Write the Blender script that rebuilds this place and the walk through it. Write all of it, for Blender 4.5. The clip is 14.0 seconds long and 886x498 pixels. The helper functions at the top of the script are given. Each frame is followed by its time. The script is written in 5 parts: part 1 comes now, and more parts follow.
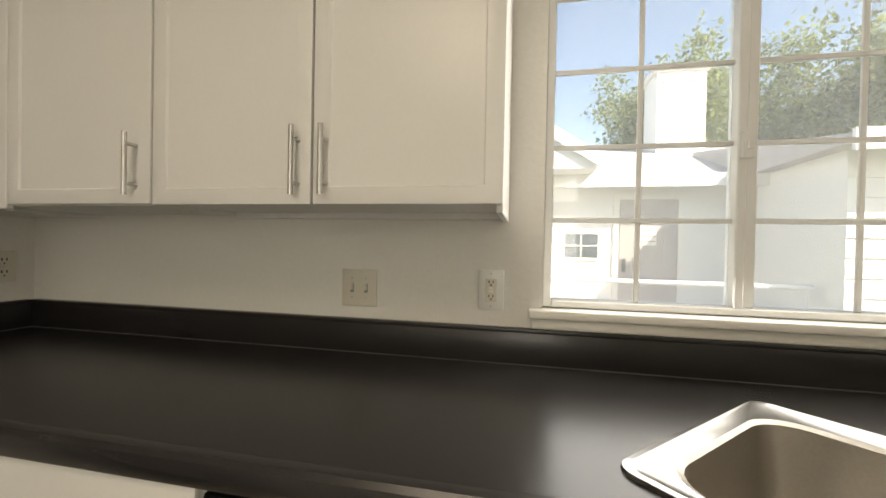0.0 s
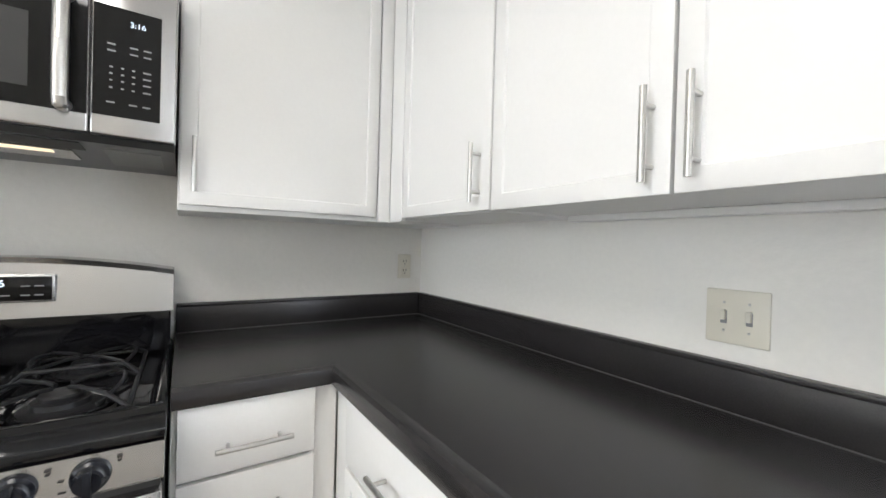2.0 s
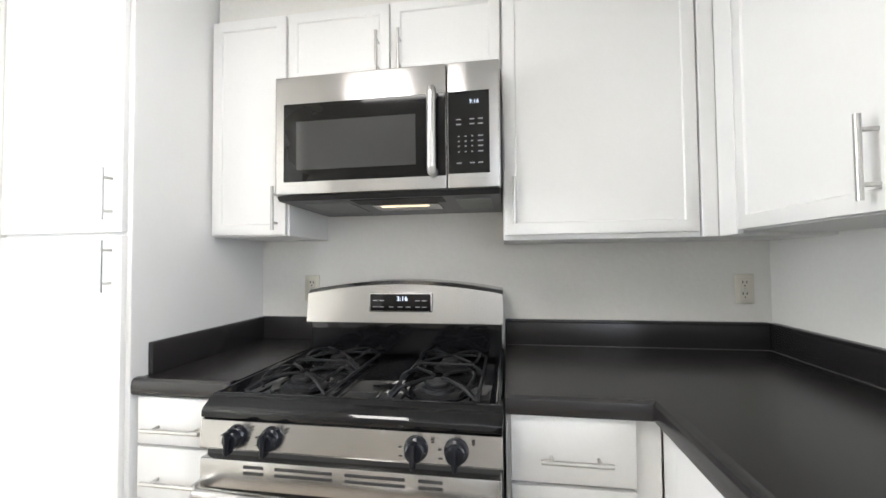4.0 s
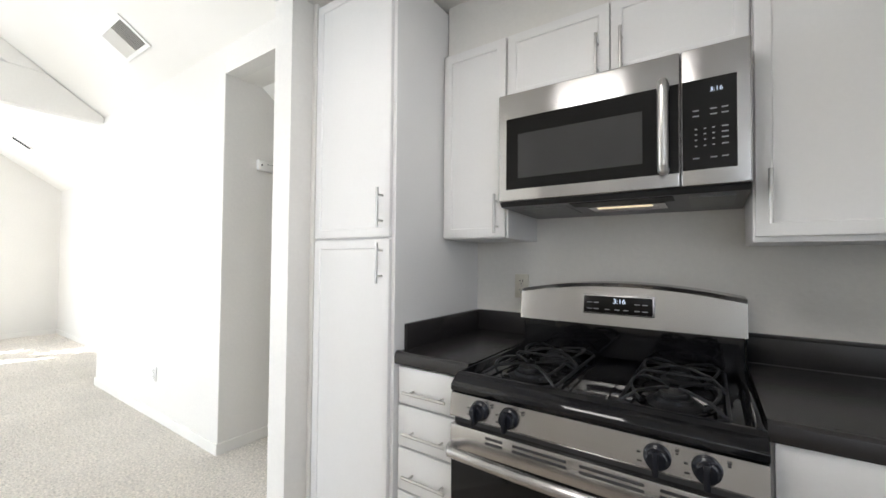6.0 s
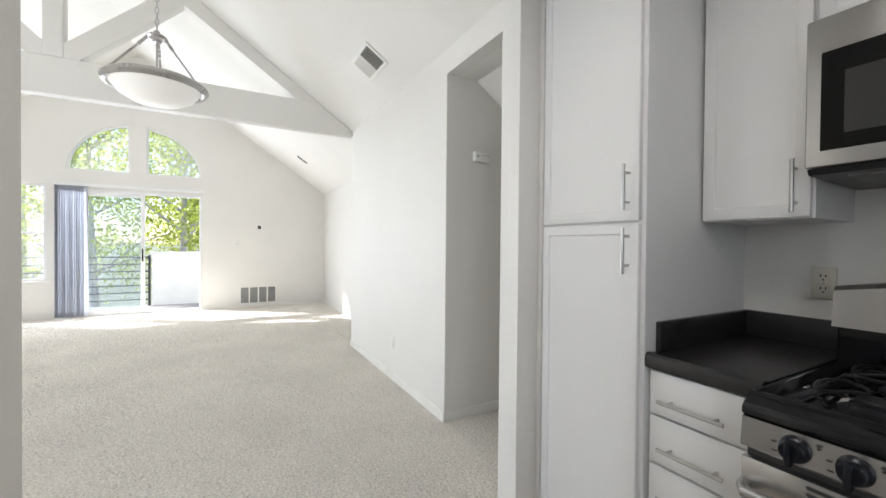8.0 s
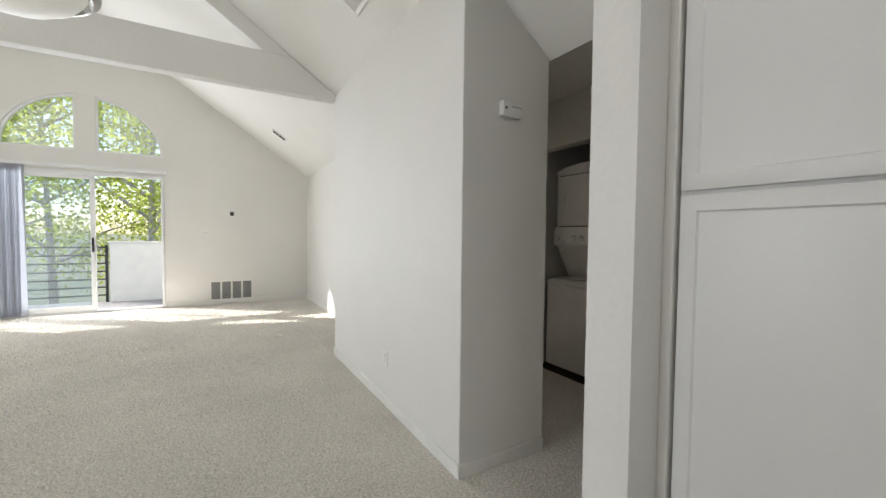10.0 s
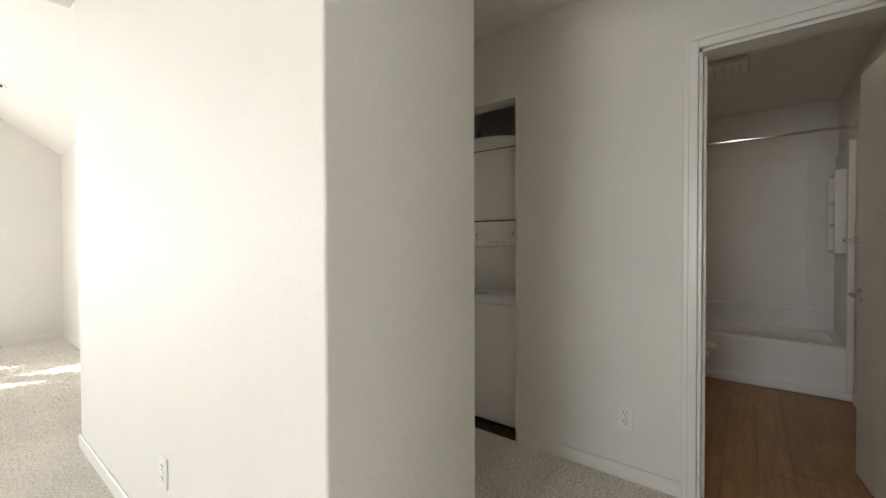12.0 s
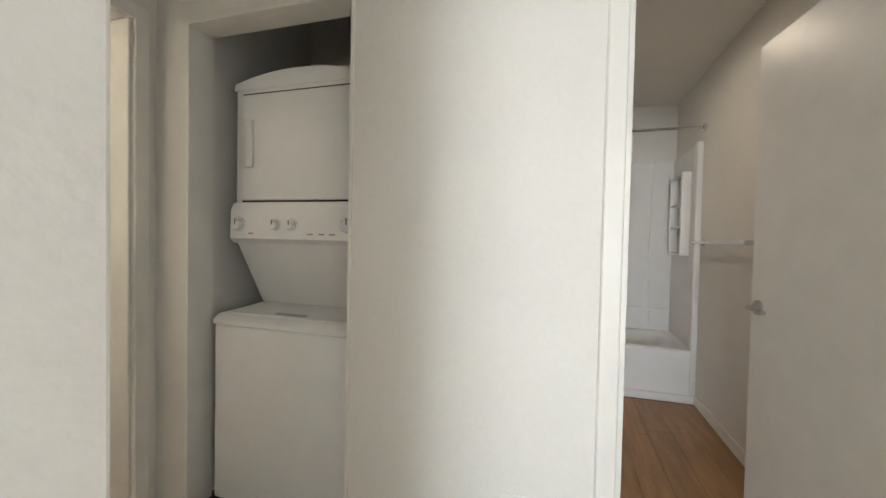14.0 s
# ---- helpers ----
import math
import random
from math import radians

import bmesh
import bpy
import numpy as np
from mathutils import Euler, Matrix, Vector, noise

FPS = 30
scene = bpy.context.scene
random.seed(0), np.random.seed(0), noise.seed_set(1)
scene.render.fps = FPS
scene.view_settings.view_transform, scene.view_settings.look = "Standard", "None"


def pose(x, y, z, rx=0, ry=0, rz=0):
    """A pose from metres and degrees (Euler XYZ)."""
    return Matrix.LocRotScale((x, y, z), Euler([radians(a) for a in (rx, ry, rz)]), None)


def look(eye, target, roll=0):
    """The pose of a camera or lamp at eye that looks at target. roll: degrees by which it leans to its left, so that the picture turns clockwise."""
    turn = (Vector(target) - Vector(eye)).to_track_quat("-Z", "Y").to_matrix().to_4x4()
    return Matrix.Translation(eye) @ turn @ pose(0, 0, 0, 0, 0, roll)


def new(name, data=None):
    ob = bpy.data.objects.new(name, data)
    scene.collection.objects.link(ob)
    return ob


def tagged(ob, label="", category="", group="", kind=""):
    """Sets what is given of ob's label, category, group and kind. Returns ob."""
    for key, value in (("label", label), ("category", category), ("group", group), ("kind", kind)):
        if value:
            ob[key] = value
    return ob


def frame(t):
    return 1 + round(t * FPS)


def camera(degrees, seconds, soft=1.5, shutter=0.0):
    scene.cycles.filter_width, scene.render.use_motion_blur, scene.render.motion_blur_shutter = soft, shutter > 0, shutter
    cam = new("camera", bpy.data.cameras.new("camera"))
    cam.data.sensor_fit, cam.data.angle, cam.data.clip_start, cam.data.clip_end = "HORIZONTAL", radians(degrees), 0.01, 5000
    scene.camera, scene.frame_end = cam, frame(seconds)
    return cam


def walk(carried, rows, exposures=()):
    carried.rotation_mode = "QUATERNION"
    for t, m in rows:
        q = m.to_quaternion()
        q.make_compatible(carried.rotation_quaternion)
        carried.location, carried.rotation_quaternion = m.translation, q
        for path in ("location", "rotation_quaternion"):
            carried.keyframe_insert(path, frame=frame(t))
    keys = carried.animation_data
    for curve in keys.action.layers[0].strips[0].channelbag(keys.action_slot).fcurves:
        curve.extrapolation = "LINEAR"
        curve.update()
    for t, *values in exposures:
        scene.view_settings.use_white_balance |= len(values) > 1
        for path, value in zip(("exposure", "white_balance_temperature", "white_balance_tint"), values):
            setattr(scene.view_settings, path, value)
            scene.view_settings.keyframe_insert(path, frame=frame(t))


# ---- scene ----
cam = camera(97.0, 14.0)
EXPOSURES = [(0, 1.43, 7900, 11), (0.5, 1.53, 8500, 11), (1, 1.75, 7900, 11), (1.5, 2.05, 6800, 12), (2, 2.6, 6000, 12), (2.5, 2.75, 6000, 12), (3.5, 2.75, 6000, 12), (6, 1.95, 6000, 13), (7, 1.6, 5900, 13), (8, 1.32, 6000, 13), (10.5, 0.8, 6300, 12), (11, 0.9, 6400, 13), (11.5, 1.15, 6400, 13), (12, 1.6, 6500, 13), (13, 1.95, 7400, 13), (13.5, 2.2, 6600, 12), (14, 2.82, 6100, 12)]
PATH = [
    (0, (-0.602, 0.24, 1.254), (-1.003, 2.199, 1.232), 1.1),
    (0.5, (-0.625, 0.341, 1.254), (-1.467, 2.155, 1.218), 0.8),
    (1, (-0.64, 0.394, 1.255), (-1.806, 2.018, 1.204), 0.7),
    (1.5, (-0.676, 0.414, 1.248), (-2.111, 1.806, 1.218), 1.4),
    (2, (-0.76, 0.416, 1.248), (-2.427, 1.521, 1.233), 1.6),
    (2.5, (-0.809, 0.414, 1.249), (-2.678, 1.125, 1.25), 1.5),
    (3, (-0.801, 0.412, 1.266), (-2.777, 0.72, 1.263), 1.3),
    (3.5, (-0.787, 0.41, 1.26), (-2.786, 0.366, 1.291), -0.0),
    (5.8, (-0.654, 0.319, 1.281), (-2.362, -0.721, 1.331), 0.6),
    (6, (-0.642, 0.297, 1.274), (-2.292, -0.833, 1.324), 0.5),
    (6.5, (-0.629, 0.252, 1.274), (-2.106, -1.095, 1.31), 0.4),
    (7, (-0.573, 0.216, 1.278), (-1.849, -1.324, 1.289), 0.4),
    (7.5, (-0.56, 0.182, 1.273), (-1.635, -1.504, 1.272), 0.5),
    (8, (-0.57, 0.104, 1.271), (-1.534, -1.648, 1.248), 0.5),
    (8.2, (-0.574, 0.049, 1.275), (-1.511, -1.718, 1.242), 0.6),
    (10.3, (-0.941, -0.824, 1.249), (-1.988, -2.526, 1.166), 0.5),
    (10.5, (-1.004, -0.926, 1.244), (-2.1, -2.597, 1.165), 0.3),
    (11, (-1.178, -1.161, 1.221), (-2.426, -2.724, 1.184), 1.2),
    (11.5, (-1.31, -1.412, 1.204), (-2.768, -2.782, 1.169), 0.9),
    (12, (-1.427, -1.622, 1.194), (-3.006, -2.849, 1.163), -0.2),
    (12.5, (-1.599, -1.756, 1.192), (-3.236, -2.905, 1.165), 0.3),
    (13, (-1.796, -1.887, 1.195), (-3.536, -2.871, 1.145), 0.7),
    (13.5, (-2.0, -1.992, 1.193), (-3.835, -2.784, 1.138), 0.8),
    (14, (-2.276, -1.972, 1.189), (-4.19, -2.55, 1.14), 1.2),
]
walk(cam, [(t, look(eye, target, roll)) for t, eye, target, roll in PATH], EXPOSURES)

# ---- light ----
SUN_WAY = Vector((-1.0, 0.72, -1.05)).normalized()
world = bpy.data.worlds.new("sky")
scene.world = world
world.use_nodes = True
wn = world.node_tree.nodes
sky = wn.new("ShaderNodeTexSky")
sky.sky_type, sky.sun_disc = "NISHITA", False
sky.sun_elevation = math.asin(-SUN_WAY.z)
sky.sun_rotation = math.atan2(-SUN_WAY.x, -SUN_WAY.y)
wn["Background"].inputs[1].default_value = 0.15
world.node_tree.links.new(sky.outputs[0], wn["Background"].inputs[0])
sun = new("sun", bpy.data.lights.new("sun", "SUN"))
sun.data.energy, sun.data.angle, sun.data.color = 5.0, radians(0.5), (1.0, 0.95, 0.87)
sun.matrix_world = look((20, -16, 17), Vector((20, -16, 17)) + SUN_WAY)


def area(name, eye, target, w, h, watts, colour):
    ob = new(name, bpy.data.lights.new(name, "AREA"))
    ob.data.shape, ob.data.size, ob.data.size_y, ob.data.energy, ob.data.color = "RECTANGLE", w, h, watts, colour
    ob.matrix_world = look(eye, target)
    return ob


def bulb(name, at, watts, colour, r=0.04):
    ob = new(name, bpy.data.lights.new(name, "POINT"))
    ob.location, ob.data.energy, ob.data.color, ob.data.shadow_soft_size = at, watts, colour, r
    return ob


DAY = (0.93, 0.97, 1.0)
WARM = (1.0, 0.9, 0.76)
area("slider_daylight", (0.85, -8.50, 1.1), (0.85, 0, 0.9), 1.9, 2.0, 30, DAY)
area("arch_daylight", (0.81, -8.50, 2.85), (0.81, 0, 2.0), 1.7, 0.7, 10, DAY)
area("side_window_daylight", (2.45, -8.50, 1.4), (2.45, 0, 1.0), 0.9, 1.5, 14, DAY)
area("kitchen_window_daylight", (-0.01, 1.385, 1.57), (-0.01, -2, 1.2), 1.0, 0.92, 4.6, DAY)
area("kitchen_lamp", (-0.92, -0.27, 2.375), (-0.92, -0.27, 0), 0.5, 0.58, 3.1, (1.0, 0.93, 0.82))
bulb("pendant_lamp", (-0.19, -2.80, 2.20), 2, WARM)
bulb("hall_lamp", (-3.10, -2.09, 2.36), 0.035, WARM, 0.08)
area("dining_window_daylight", (4.0, -2.35, 1.3), (-3.54, -2.2, 1.2), 1.7, 1.5, 26, DAY)
# added fill light, hung at the fan cover to brighten the bathroom
area("bath_fill", (-4.92, -1.76, 2.405), (-4.97, -1.76, 0), 0.24, 0.24, 0.8, (1.0, 0.82, 0.60))
bulb("vanity_lamp", (-3.62, -4.20, 2.10), 0.14, WARM, 0.05)


# ---- materials ----
def mat(name, base, rough=0.5, metal=0.0, vary=0.06, scale=6.0, grain=0.0, grain_scale=200.0, bump=0.0, bump_scale=80.0, spec=0.5, stretch=None, coat=0.0, rough_vary=0.015, per_object=0.0, aniso=0.0):
    m = bpy.data.materials.new(name)
    m.use_nodes = True
    nt = m.node_tree
    N, L = nt.nodes, nt.links
    p = N["Principled BSDF"]
    p.inputs["Metallic"].default_value = metal
    p.inputs["Specular IOR Level"].default_value = spec
    p.inputs["Coat Weight"].default_value = coat
    p.inputs["Anisotropic"].default_value = aniso
    p.inputs["Anisotropic Rotation"].default_value = 0.25
    geo = N.new("ShaderNodeNewGeometry")
    src = geo.outputs["Position"]
    if stretch:
        mp = N.new("ShaderNodeMapping")
        mp.inputs["Scale"].default_value = stretch
        L.new(src, mp.inputs["Vector"])
        src = mp.outputs["Vector"]
    n1 = N.new("ShaderNodeTexNoise")
    n1.inputs["Scale"].default_value, n1.inputs["Detail"].default_value = scale, 4
    n2 = N.new("ShaderNodeTexNoise")
    n2.inputs["Scale"].default_value, n2.inputs["Detail"].default_value = grain_scale, 3
    L.new(src, n1.inputs["Vector"])
    L.new(src, n2.inputs["Vector"])
    v1 = N.new("ShaderNodeMapRange")
    v1.inputs[1].default_value, v1.inputs[2].default_value, v1.inputs[3].default_value, v1.inputs[4].default_value = 0.3, 0.7, 1 - vary, 1 + vary
    L.new(n1.outputs[0], v1.inputs[0])
    v2 = N.new("ShaderNodeMapRange")
    v2.inputs[1].default_value, v2.inputs[2].default_value, v2.inputs[3].default_value, v2.inputs[4].default_value = 0.3, 0.7, 1 - grain, 1 + grain
    L.new(n2.outputs[0], v2.inputs[0])
    mul = N.new("ShaderNodeMath")
    mul.operation = "MULTIPLY"
    L.new(v1.outputs[0], mul.inputs[0])
    L.new(v2.outputs[0], mul.inputs[1])
    fac = mul.outputs[0]
    if per_object:
        oi = N.new("ShaderNodeObjectInfo")
        v3 = N.new("ShaderNodeMapRange")
        v3.inputs[3].default_value, v3.inputs[4].default_value = 1 - per_object, 1 + per_object
        L.new(oi.outputs["Random"], v3.inputs[0])
        m3 = N.new("ShaderNodeMath")
        m3.operation = "MULTIPLY"
        L.new(fac, m3.inputs[0])
        L.new(v3.outputs[0], m3.inputs[1])
        fac = m3.outputs[0]
    sc = N.new("ShaderNodeVectorMath")
    sc.operation = "SCALE"
    sc.inputs[0].default_value = base
    L.new(fac, sc.inputs["Scale"])
    L.new(sc.outputs[0], p.inputs["Base Color"])
    r = N.new("ShaderNodeMapRange")
    r.inputs[1].default_value, r.inputs[2].default_value = 0.3, 0.7
    r.inputs[3].default_value, r.inputs[4].default_value = max(0.02, rough - rough_vary), min(1, rough + rough_vary)
    L.new(n1.outputs[0], r.inputs[0])
    L.new(r.outputs[0], p.inputs["Roughness"])
    if bump:
        n3 = N.new("ShaderNodeTexNoise")
        n3.inputs["Scale"].default_value, n3.inputs["Detail"].default_value = bump_scale, 3
        L.new(src, n3.inputs["Vector"])
        b = N.new("ShaderNodeBump")
        b.inputs["Strength"].default_value, b.inputs["Distance"].default_value = bump, 0.01
        L.new(n3.outputs[0], b.inputs["Height"])
        L.new(b.outputs[0], p.inputs["Normal"])
    return m


def glow(name, colour, strength):
    m = bpy.data.materials.new(name)
    m.use_nodes = True
    p = m.node_tree.nodes["Principled BSDF"]
    p.inputs["Base Color"].default_value = (*colour, 1)
    p.inputs["Emission Color"].default_value = (*colour, 1)
    p.inputs["Emission Strength"].default_value = strength
    return m


def pane_glass(name, tint, veil=0.0):
    """Clear glass; the last argument is the share of a pale film that scatters daylight, put in for the haze of glare.
    """
    m = bpy.data.materials.new(name)
    m.use_nodes = True
    nt = m.node_tree
    nt.nodes.clear()
    out, mix = nt.nodes.new("ShaderNodeOutputMaterial"), nt.nodes.new("ShaderNodeMixShader")
    tr, gl, fr = nt.nodes.new("ShaderNodeBsdfTransparent"), nt.nodes.new("ShaderNodeBsdfGlossy"), nt.nodes.new("ShaderNodeFresnel")
    tr.inputs[0].default_value = (*tint, 1)
    gl.inputs["Roughness"].default_value = 0.02
    fr.inputs["IOR"].default_value = 1.45
    nt.links.new(fr.outputs[0], mix.inputs[0])
    nt.links.new(tr.outputs[0], mix.inputs[1])
    nt.links.new(gl.outputs[0], mix.inputs[2])
    last = mix
    if veil:
        film, over, patchy, span = nt.nodes.new("ShaderNodeBsdfTranslucent"), nt.nodes.new("ShaderNodeMixShader"), nt.nodes.new("ShaderNodeTexNoise"), nt.nodes.new("ShaderNodeMapRange")
        film.inputs[0].default_value = (0.86, 0.89, 0.92, 1)
        patchy.inputs["Scale"].default_value = 3.0
        span.inputs[3].default_value, span.inputs[4].default_value = veil * 0.8, veil * 1.2
        nt.links.new(nt.nodes.new("ShaderNodeNewGeometry").outputs["Position"], patchy.inputs["Vector"])
        nt.links.new(patchy.outputs[0], span.inputs[0])
        nt.links.new(span.outputs[0], over.inputs[0])
        nt.links.new(mix.outputs[0], over.inputs[1])
        nt.links.new(film.outputs[0], over.inputs[2])
        last = over
    nt.links.new(last.outputs[0], out.inputs[0])
    return m


M_WALL = mat("wall_paint", (0.765, 0.745, 0.70), 0.55, vary=0.015, rough_vary=0.02, scale=2.0, grain=0.015, grain_scale=60, bump=0.12, bump_scale=55)
M_CEIL = mat("ceiling_paint", (0.82, 0.80, 0.75), 0.8, vary=0.012, rough_vary=0.02, scale=2.0, bump=0.18, bump_scale=70)
M_TRIM = mat("trim_paint", (0.80, 0.78, 0.73), 0.35, vary=0.03, scale=8, bump=0.03, bump_scale=40)
M_CAB = mat("cabinet_paint", (0.80, 0.79, 0.77), 0.33, vary=0.01, scale=4, grain=0.008, grain_scale=90, bump=0.02, bump_scale=60, rough_vary=0.015)
M_COUNTER = mat("charcoal_laminate", (0.024, 0.022, 0.022), 0.27, vary=0.04, scale=5, grain=0.12, grain_scale=420, rough_vary=0.0)
M_STEEL = mat("brushed_steel", (0.48, 0.47, 0.46), 0.26, 1.0, vary=0.004, scale=3, grain=0.0, rough_vary=0.0, aniso=0.8)
M_BOWLSTEEL = mat("satin_bowl_steel", (0.48, 0.45, 0.41), 0.36, 1.0, vary=0.06, scale=5, grain=0.04, grain_scale=150)
M_SINK = mat("sink_steel", (0.34, 0.335, 0.33), 0.22, 1.0, vary=0.02, scale=5, grain=0.03, grain_scale=150)
M_NICKEL = mat("brushed_nickel", (0.55, 0.54, 0.52), 0.3, 1.0, vary=0.03, scale=20, grain=0.04)
M_CHROME = mat("chrome", (0.75, 0.75, 0.75), 0.08, 1.0, vary=0.02, rough_vary=0.03)
M_BLACK = mat("black_enamel", (0.005, 0.005, 0.006), 0.07, vary=0.2, scale=8, rough_vary=0.02, spec=0.45)
M_IRON = mat("cast_iron", (0.012, 0.012, 0.013), 0.42, spec=0.25, vary=0.2, scale=30, bump=0.15, bump_scale=300)
M_KNOB = mat("black_plastic", (0.010, 0.011, 0.015), 0.25, spec=0.3, vary=0.1)
M_DGLASS = mat("dark_glass", (0.008, 0.0075, 0.007), 0.05, vary=0.05, rough_vary=0.01, spec=0.25)
M_WGLASS = mat("oven_window_screen", (0.045, 0.044, 0.043), 0.06, vary=0.05, rough_vary=0.01, spec=0.5)
M_GREYMESH = mat("grey_filter", (0.24, 0.24, 0.235), 0.45, 0.6, vary=0.1, grain=0.3, grain_scale=700)
M_HOOD = mat("dark_hood_metal", (0.035, 0.035, 0.034), 0.3, 0.2, vary=0.1)
M_PLATE = mat("ivory_plastic", (0.68, 0.645, 0.55), 0.35, vary=0.02)
M_WPLATE = mat("white_plastic", (0.80, 0.79, 0.75), 0.35, vary=0.02)
M_SLOT = mat("dark_slot", (0.03, 0.028, 0.026), 0.6)
M_WHITE_APP = mat("white_appliance_enamel", (0.80, 0.80, 0.80), 0.25, vary=0.02, scale=6)
M_GREYTXT = mat("grey_print", (0.28, 0.28, 0.28), 0.5)
M_TUB = mat("white_acrylic", (0.80, 0.80, 0.79), 0.38, vary=0.02)
M_VINYL = mat("white_vinyl", (0.81, 0.81, 0.80), 0.35, vary=0.02)
M_BLIND = mat("vertical_blind", (0.36, 0.37, 0.41), 0.5, vary=0.05)
M_DECK = mat("balcony_deck", (0.36, 0.34, 0.33), 0.8, vary=0.1, bump=0.1)
M_RAILB = mat("dark_rail", (0.03, 0.03, 0.03), 0.4, vary=0.1)
M_SIDING = mat("white_siding", (0.78, 0.78, 0.76), 0.6, vary=0.03, grain=0.02, bump=0.05, per_object=0.03)
M_ROOF = mat("roof_shingle", (0.46, 0.435, 0.42), 0.9, vary=0.15, scale=8, grain=0.2, grain_scale=60, bump=0.3, bump_scale=40)
M_DOORG = mat("entry_door_paint", (0.42, 0.38, 0.36), 0.5, vary=0.05)
M_GROUND = mat("ground_soil_grass", (0.16, 0.17, 0.10), 0.95, vary=0.25, scale=0.6, grain=0.2, grain_scale=8)
M_BARK = mat("bark", (0.46, 0.43, 0.42), 0.9, vary=0.25, scale=9, bump=0.5, bump_scale=30)
M_SEAL = mat("rubber_seal", (0.05, 0.05, 0.05), 0.7)
M_WOODV = mat("oak_vinyl_plank", (0.34, 0.185, 0.075), 0.38, vary=0.22, scale=3, grain=0.14, grain_scale=30, stretch=(1, 9, 1), per_object=0.12)
# brown vinyl with the closet's shadow put into its colour
M_SHADEV = mat("shaded_brown_vinyl", (0.055, 0.033, 0.02), 0.5, vary=0.15, scale=6)
M_KFLOOR = mat("kitchen_vinyl", (0.46, 0.40, 0.33), 0.4, vary=0.08, scale=3)
M_CARPET = mat("beige_carpet", (0.80, 0.755, 0.68), 0.95, vary=0.06, scale=1.5, grain=0.22, grain_scale=75, bump=1.0, bump_scale=90, spec=0.1)
M_CAULK = mat("grey_caulk", (0.085, 0.08, 0.075), 0.5)
M_DIGIT = glow("display_digits", (0.75, 0.85, 1.0), 0.2)
M_HOODLIGHT = glow("hood_light_lens", (1.0, 0.80, 0.50), 0.2)
M_BOWL = glow("alabaster_glass", (0.85, 0.82, 0.75), 0.12)
M_LENS = glow("ceiling_light_lens", (1.0, 0.9, 0.74), 0.5)
M_VAN = glow("vanity_glass", (1.0, 0.88, 0.68), 3.0)
# the next three panes carry the added film that imitates glare haze
M_GLASS = pane_glass("window_glass", (0.97, 0.98, 0.98), 0.065)
M_KGLASS = pane_glass("veiled_window_glass", (0.97, 0.98, 0.98), 0.15)
M_SCREEN = pane_glass("screen_glass", (0.80, 0.86, 0.90), 0.045)
M_FARGLASS = pane_glass("neighbour_glass", (0.80, 0.84, 0.86))
M_SATIN = mat("satin_nickel", (0.44, 0.43, 0.42), 0.28, 1.0, vary=0.04, scale=20)


def leaf_material(name, base):
    m = bpy.data.materials.new(name)
    m.use_nodes = True
    nt = m.node_tree
    p = nt.nodes["Principled BSDF"]
    g, mr, sc = nt.nodes.new("ShaderNodeNewGeometry"), nt.nodes.new("ShaderNodeMapRange"), nt.nodes.new("ShaderNodeVectorMath")
    mr.inputs[3].default_value, mr.inputs[4].default_value = 0.55, 1.5
    sc.operation = "SCALE"
    sc.inputs[0].default_value = base
    nt.links.new(g.outputs["Random Per Island"], mr.inputs[0])
    nt.links.new(mr.outputs[0], sc.inputs["Scale"])
    nt.links.new(sc.outputs[0], p.inputs["Base Color"])
    p.inputs["Roughness"].default_value = 0.55
    tl, add = nt.nodes.new("ShaderNodeBsdfTranslucent"), nt.nodes.new("ShaderNodeMixShader")
    nt.links.new(sc.outputs[0], tl.inputs[0])
    add.inputs[0].default_value = 0.62
    nt.links.new(p.outputs[0], add.inputs[1])
    nt.links.new(tl.outputs[0], add.inputs[2])
    nt.links.new(add.outputs[0], nt.nodes["Material Output"].inputs[0])
    return m


M_LEAF = leaf_material("maple_leaf", (0.42, 0.47, 0.10))
M_LEAFD = leaf_material("oak_leaf", (0.27, 0.31, 0.13))


# ---- builders ----
PLACE = {}


def boxes(*list_, bevel=0.0, seg=1):
    bm = bmesh.new()
    for x0, x1, y0, y1, z0, z1 in list_:
        bmesh.ops.create_cube(bm, size=1, matrix=Matrix.LocRotScale(((x0 + x1) / 2, (y0 + y1) / 2, (z0 + z1) / 2), None, (abs(x1 - x0), abs(y1 - y0), abs(z1 - z0))))
    if bevel:
        bmesh.ops.bevel(bm, geom=bm.edges[:], offset=bevel, segments=seg, affect="EDGES", profile=0.5)
    return bm


def prism(bm, pts, axis, a0, a1):
    """Extrudes a polygon along an axis; the other two axes in order."""
    def at(u, v, a):
        return {"x": (a, u, v), "y": (u, a, v), "z": (u, v, a)}[axis]
    lo = [bm.verts.new(at(u, v, a0)) for u, v in pts]
    hi = [bm.verts.new(at(u, v, a1)) for u, v in pts]
    bm.faces.new(lo)
    bm.faces.new(hi[::-1])
    for i in range(len(pts)):
        k = (i + 1) % len(pts)
        bm.faces.new((lo[i], hi[i], hi[k], lo[k]))
    return bm


def rod(bm, a, b, r, seg=10, r2=None):
    a, b = Vector(a), Vector(b)
    q = (b - a).to_track_quat("Z", "Y")
    bmesh.ops.create_cone(bm, cap_ends=True, segments=seg, radius1=r, radius2=r if r2 is None else r2, depth=(b - a).length, matrix=Matrix.LocRotScale((a + b) / 2, q, None))
    return bm


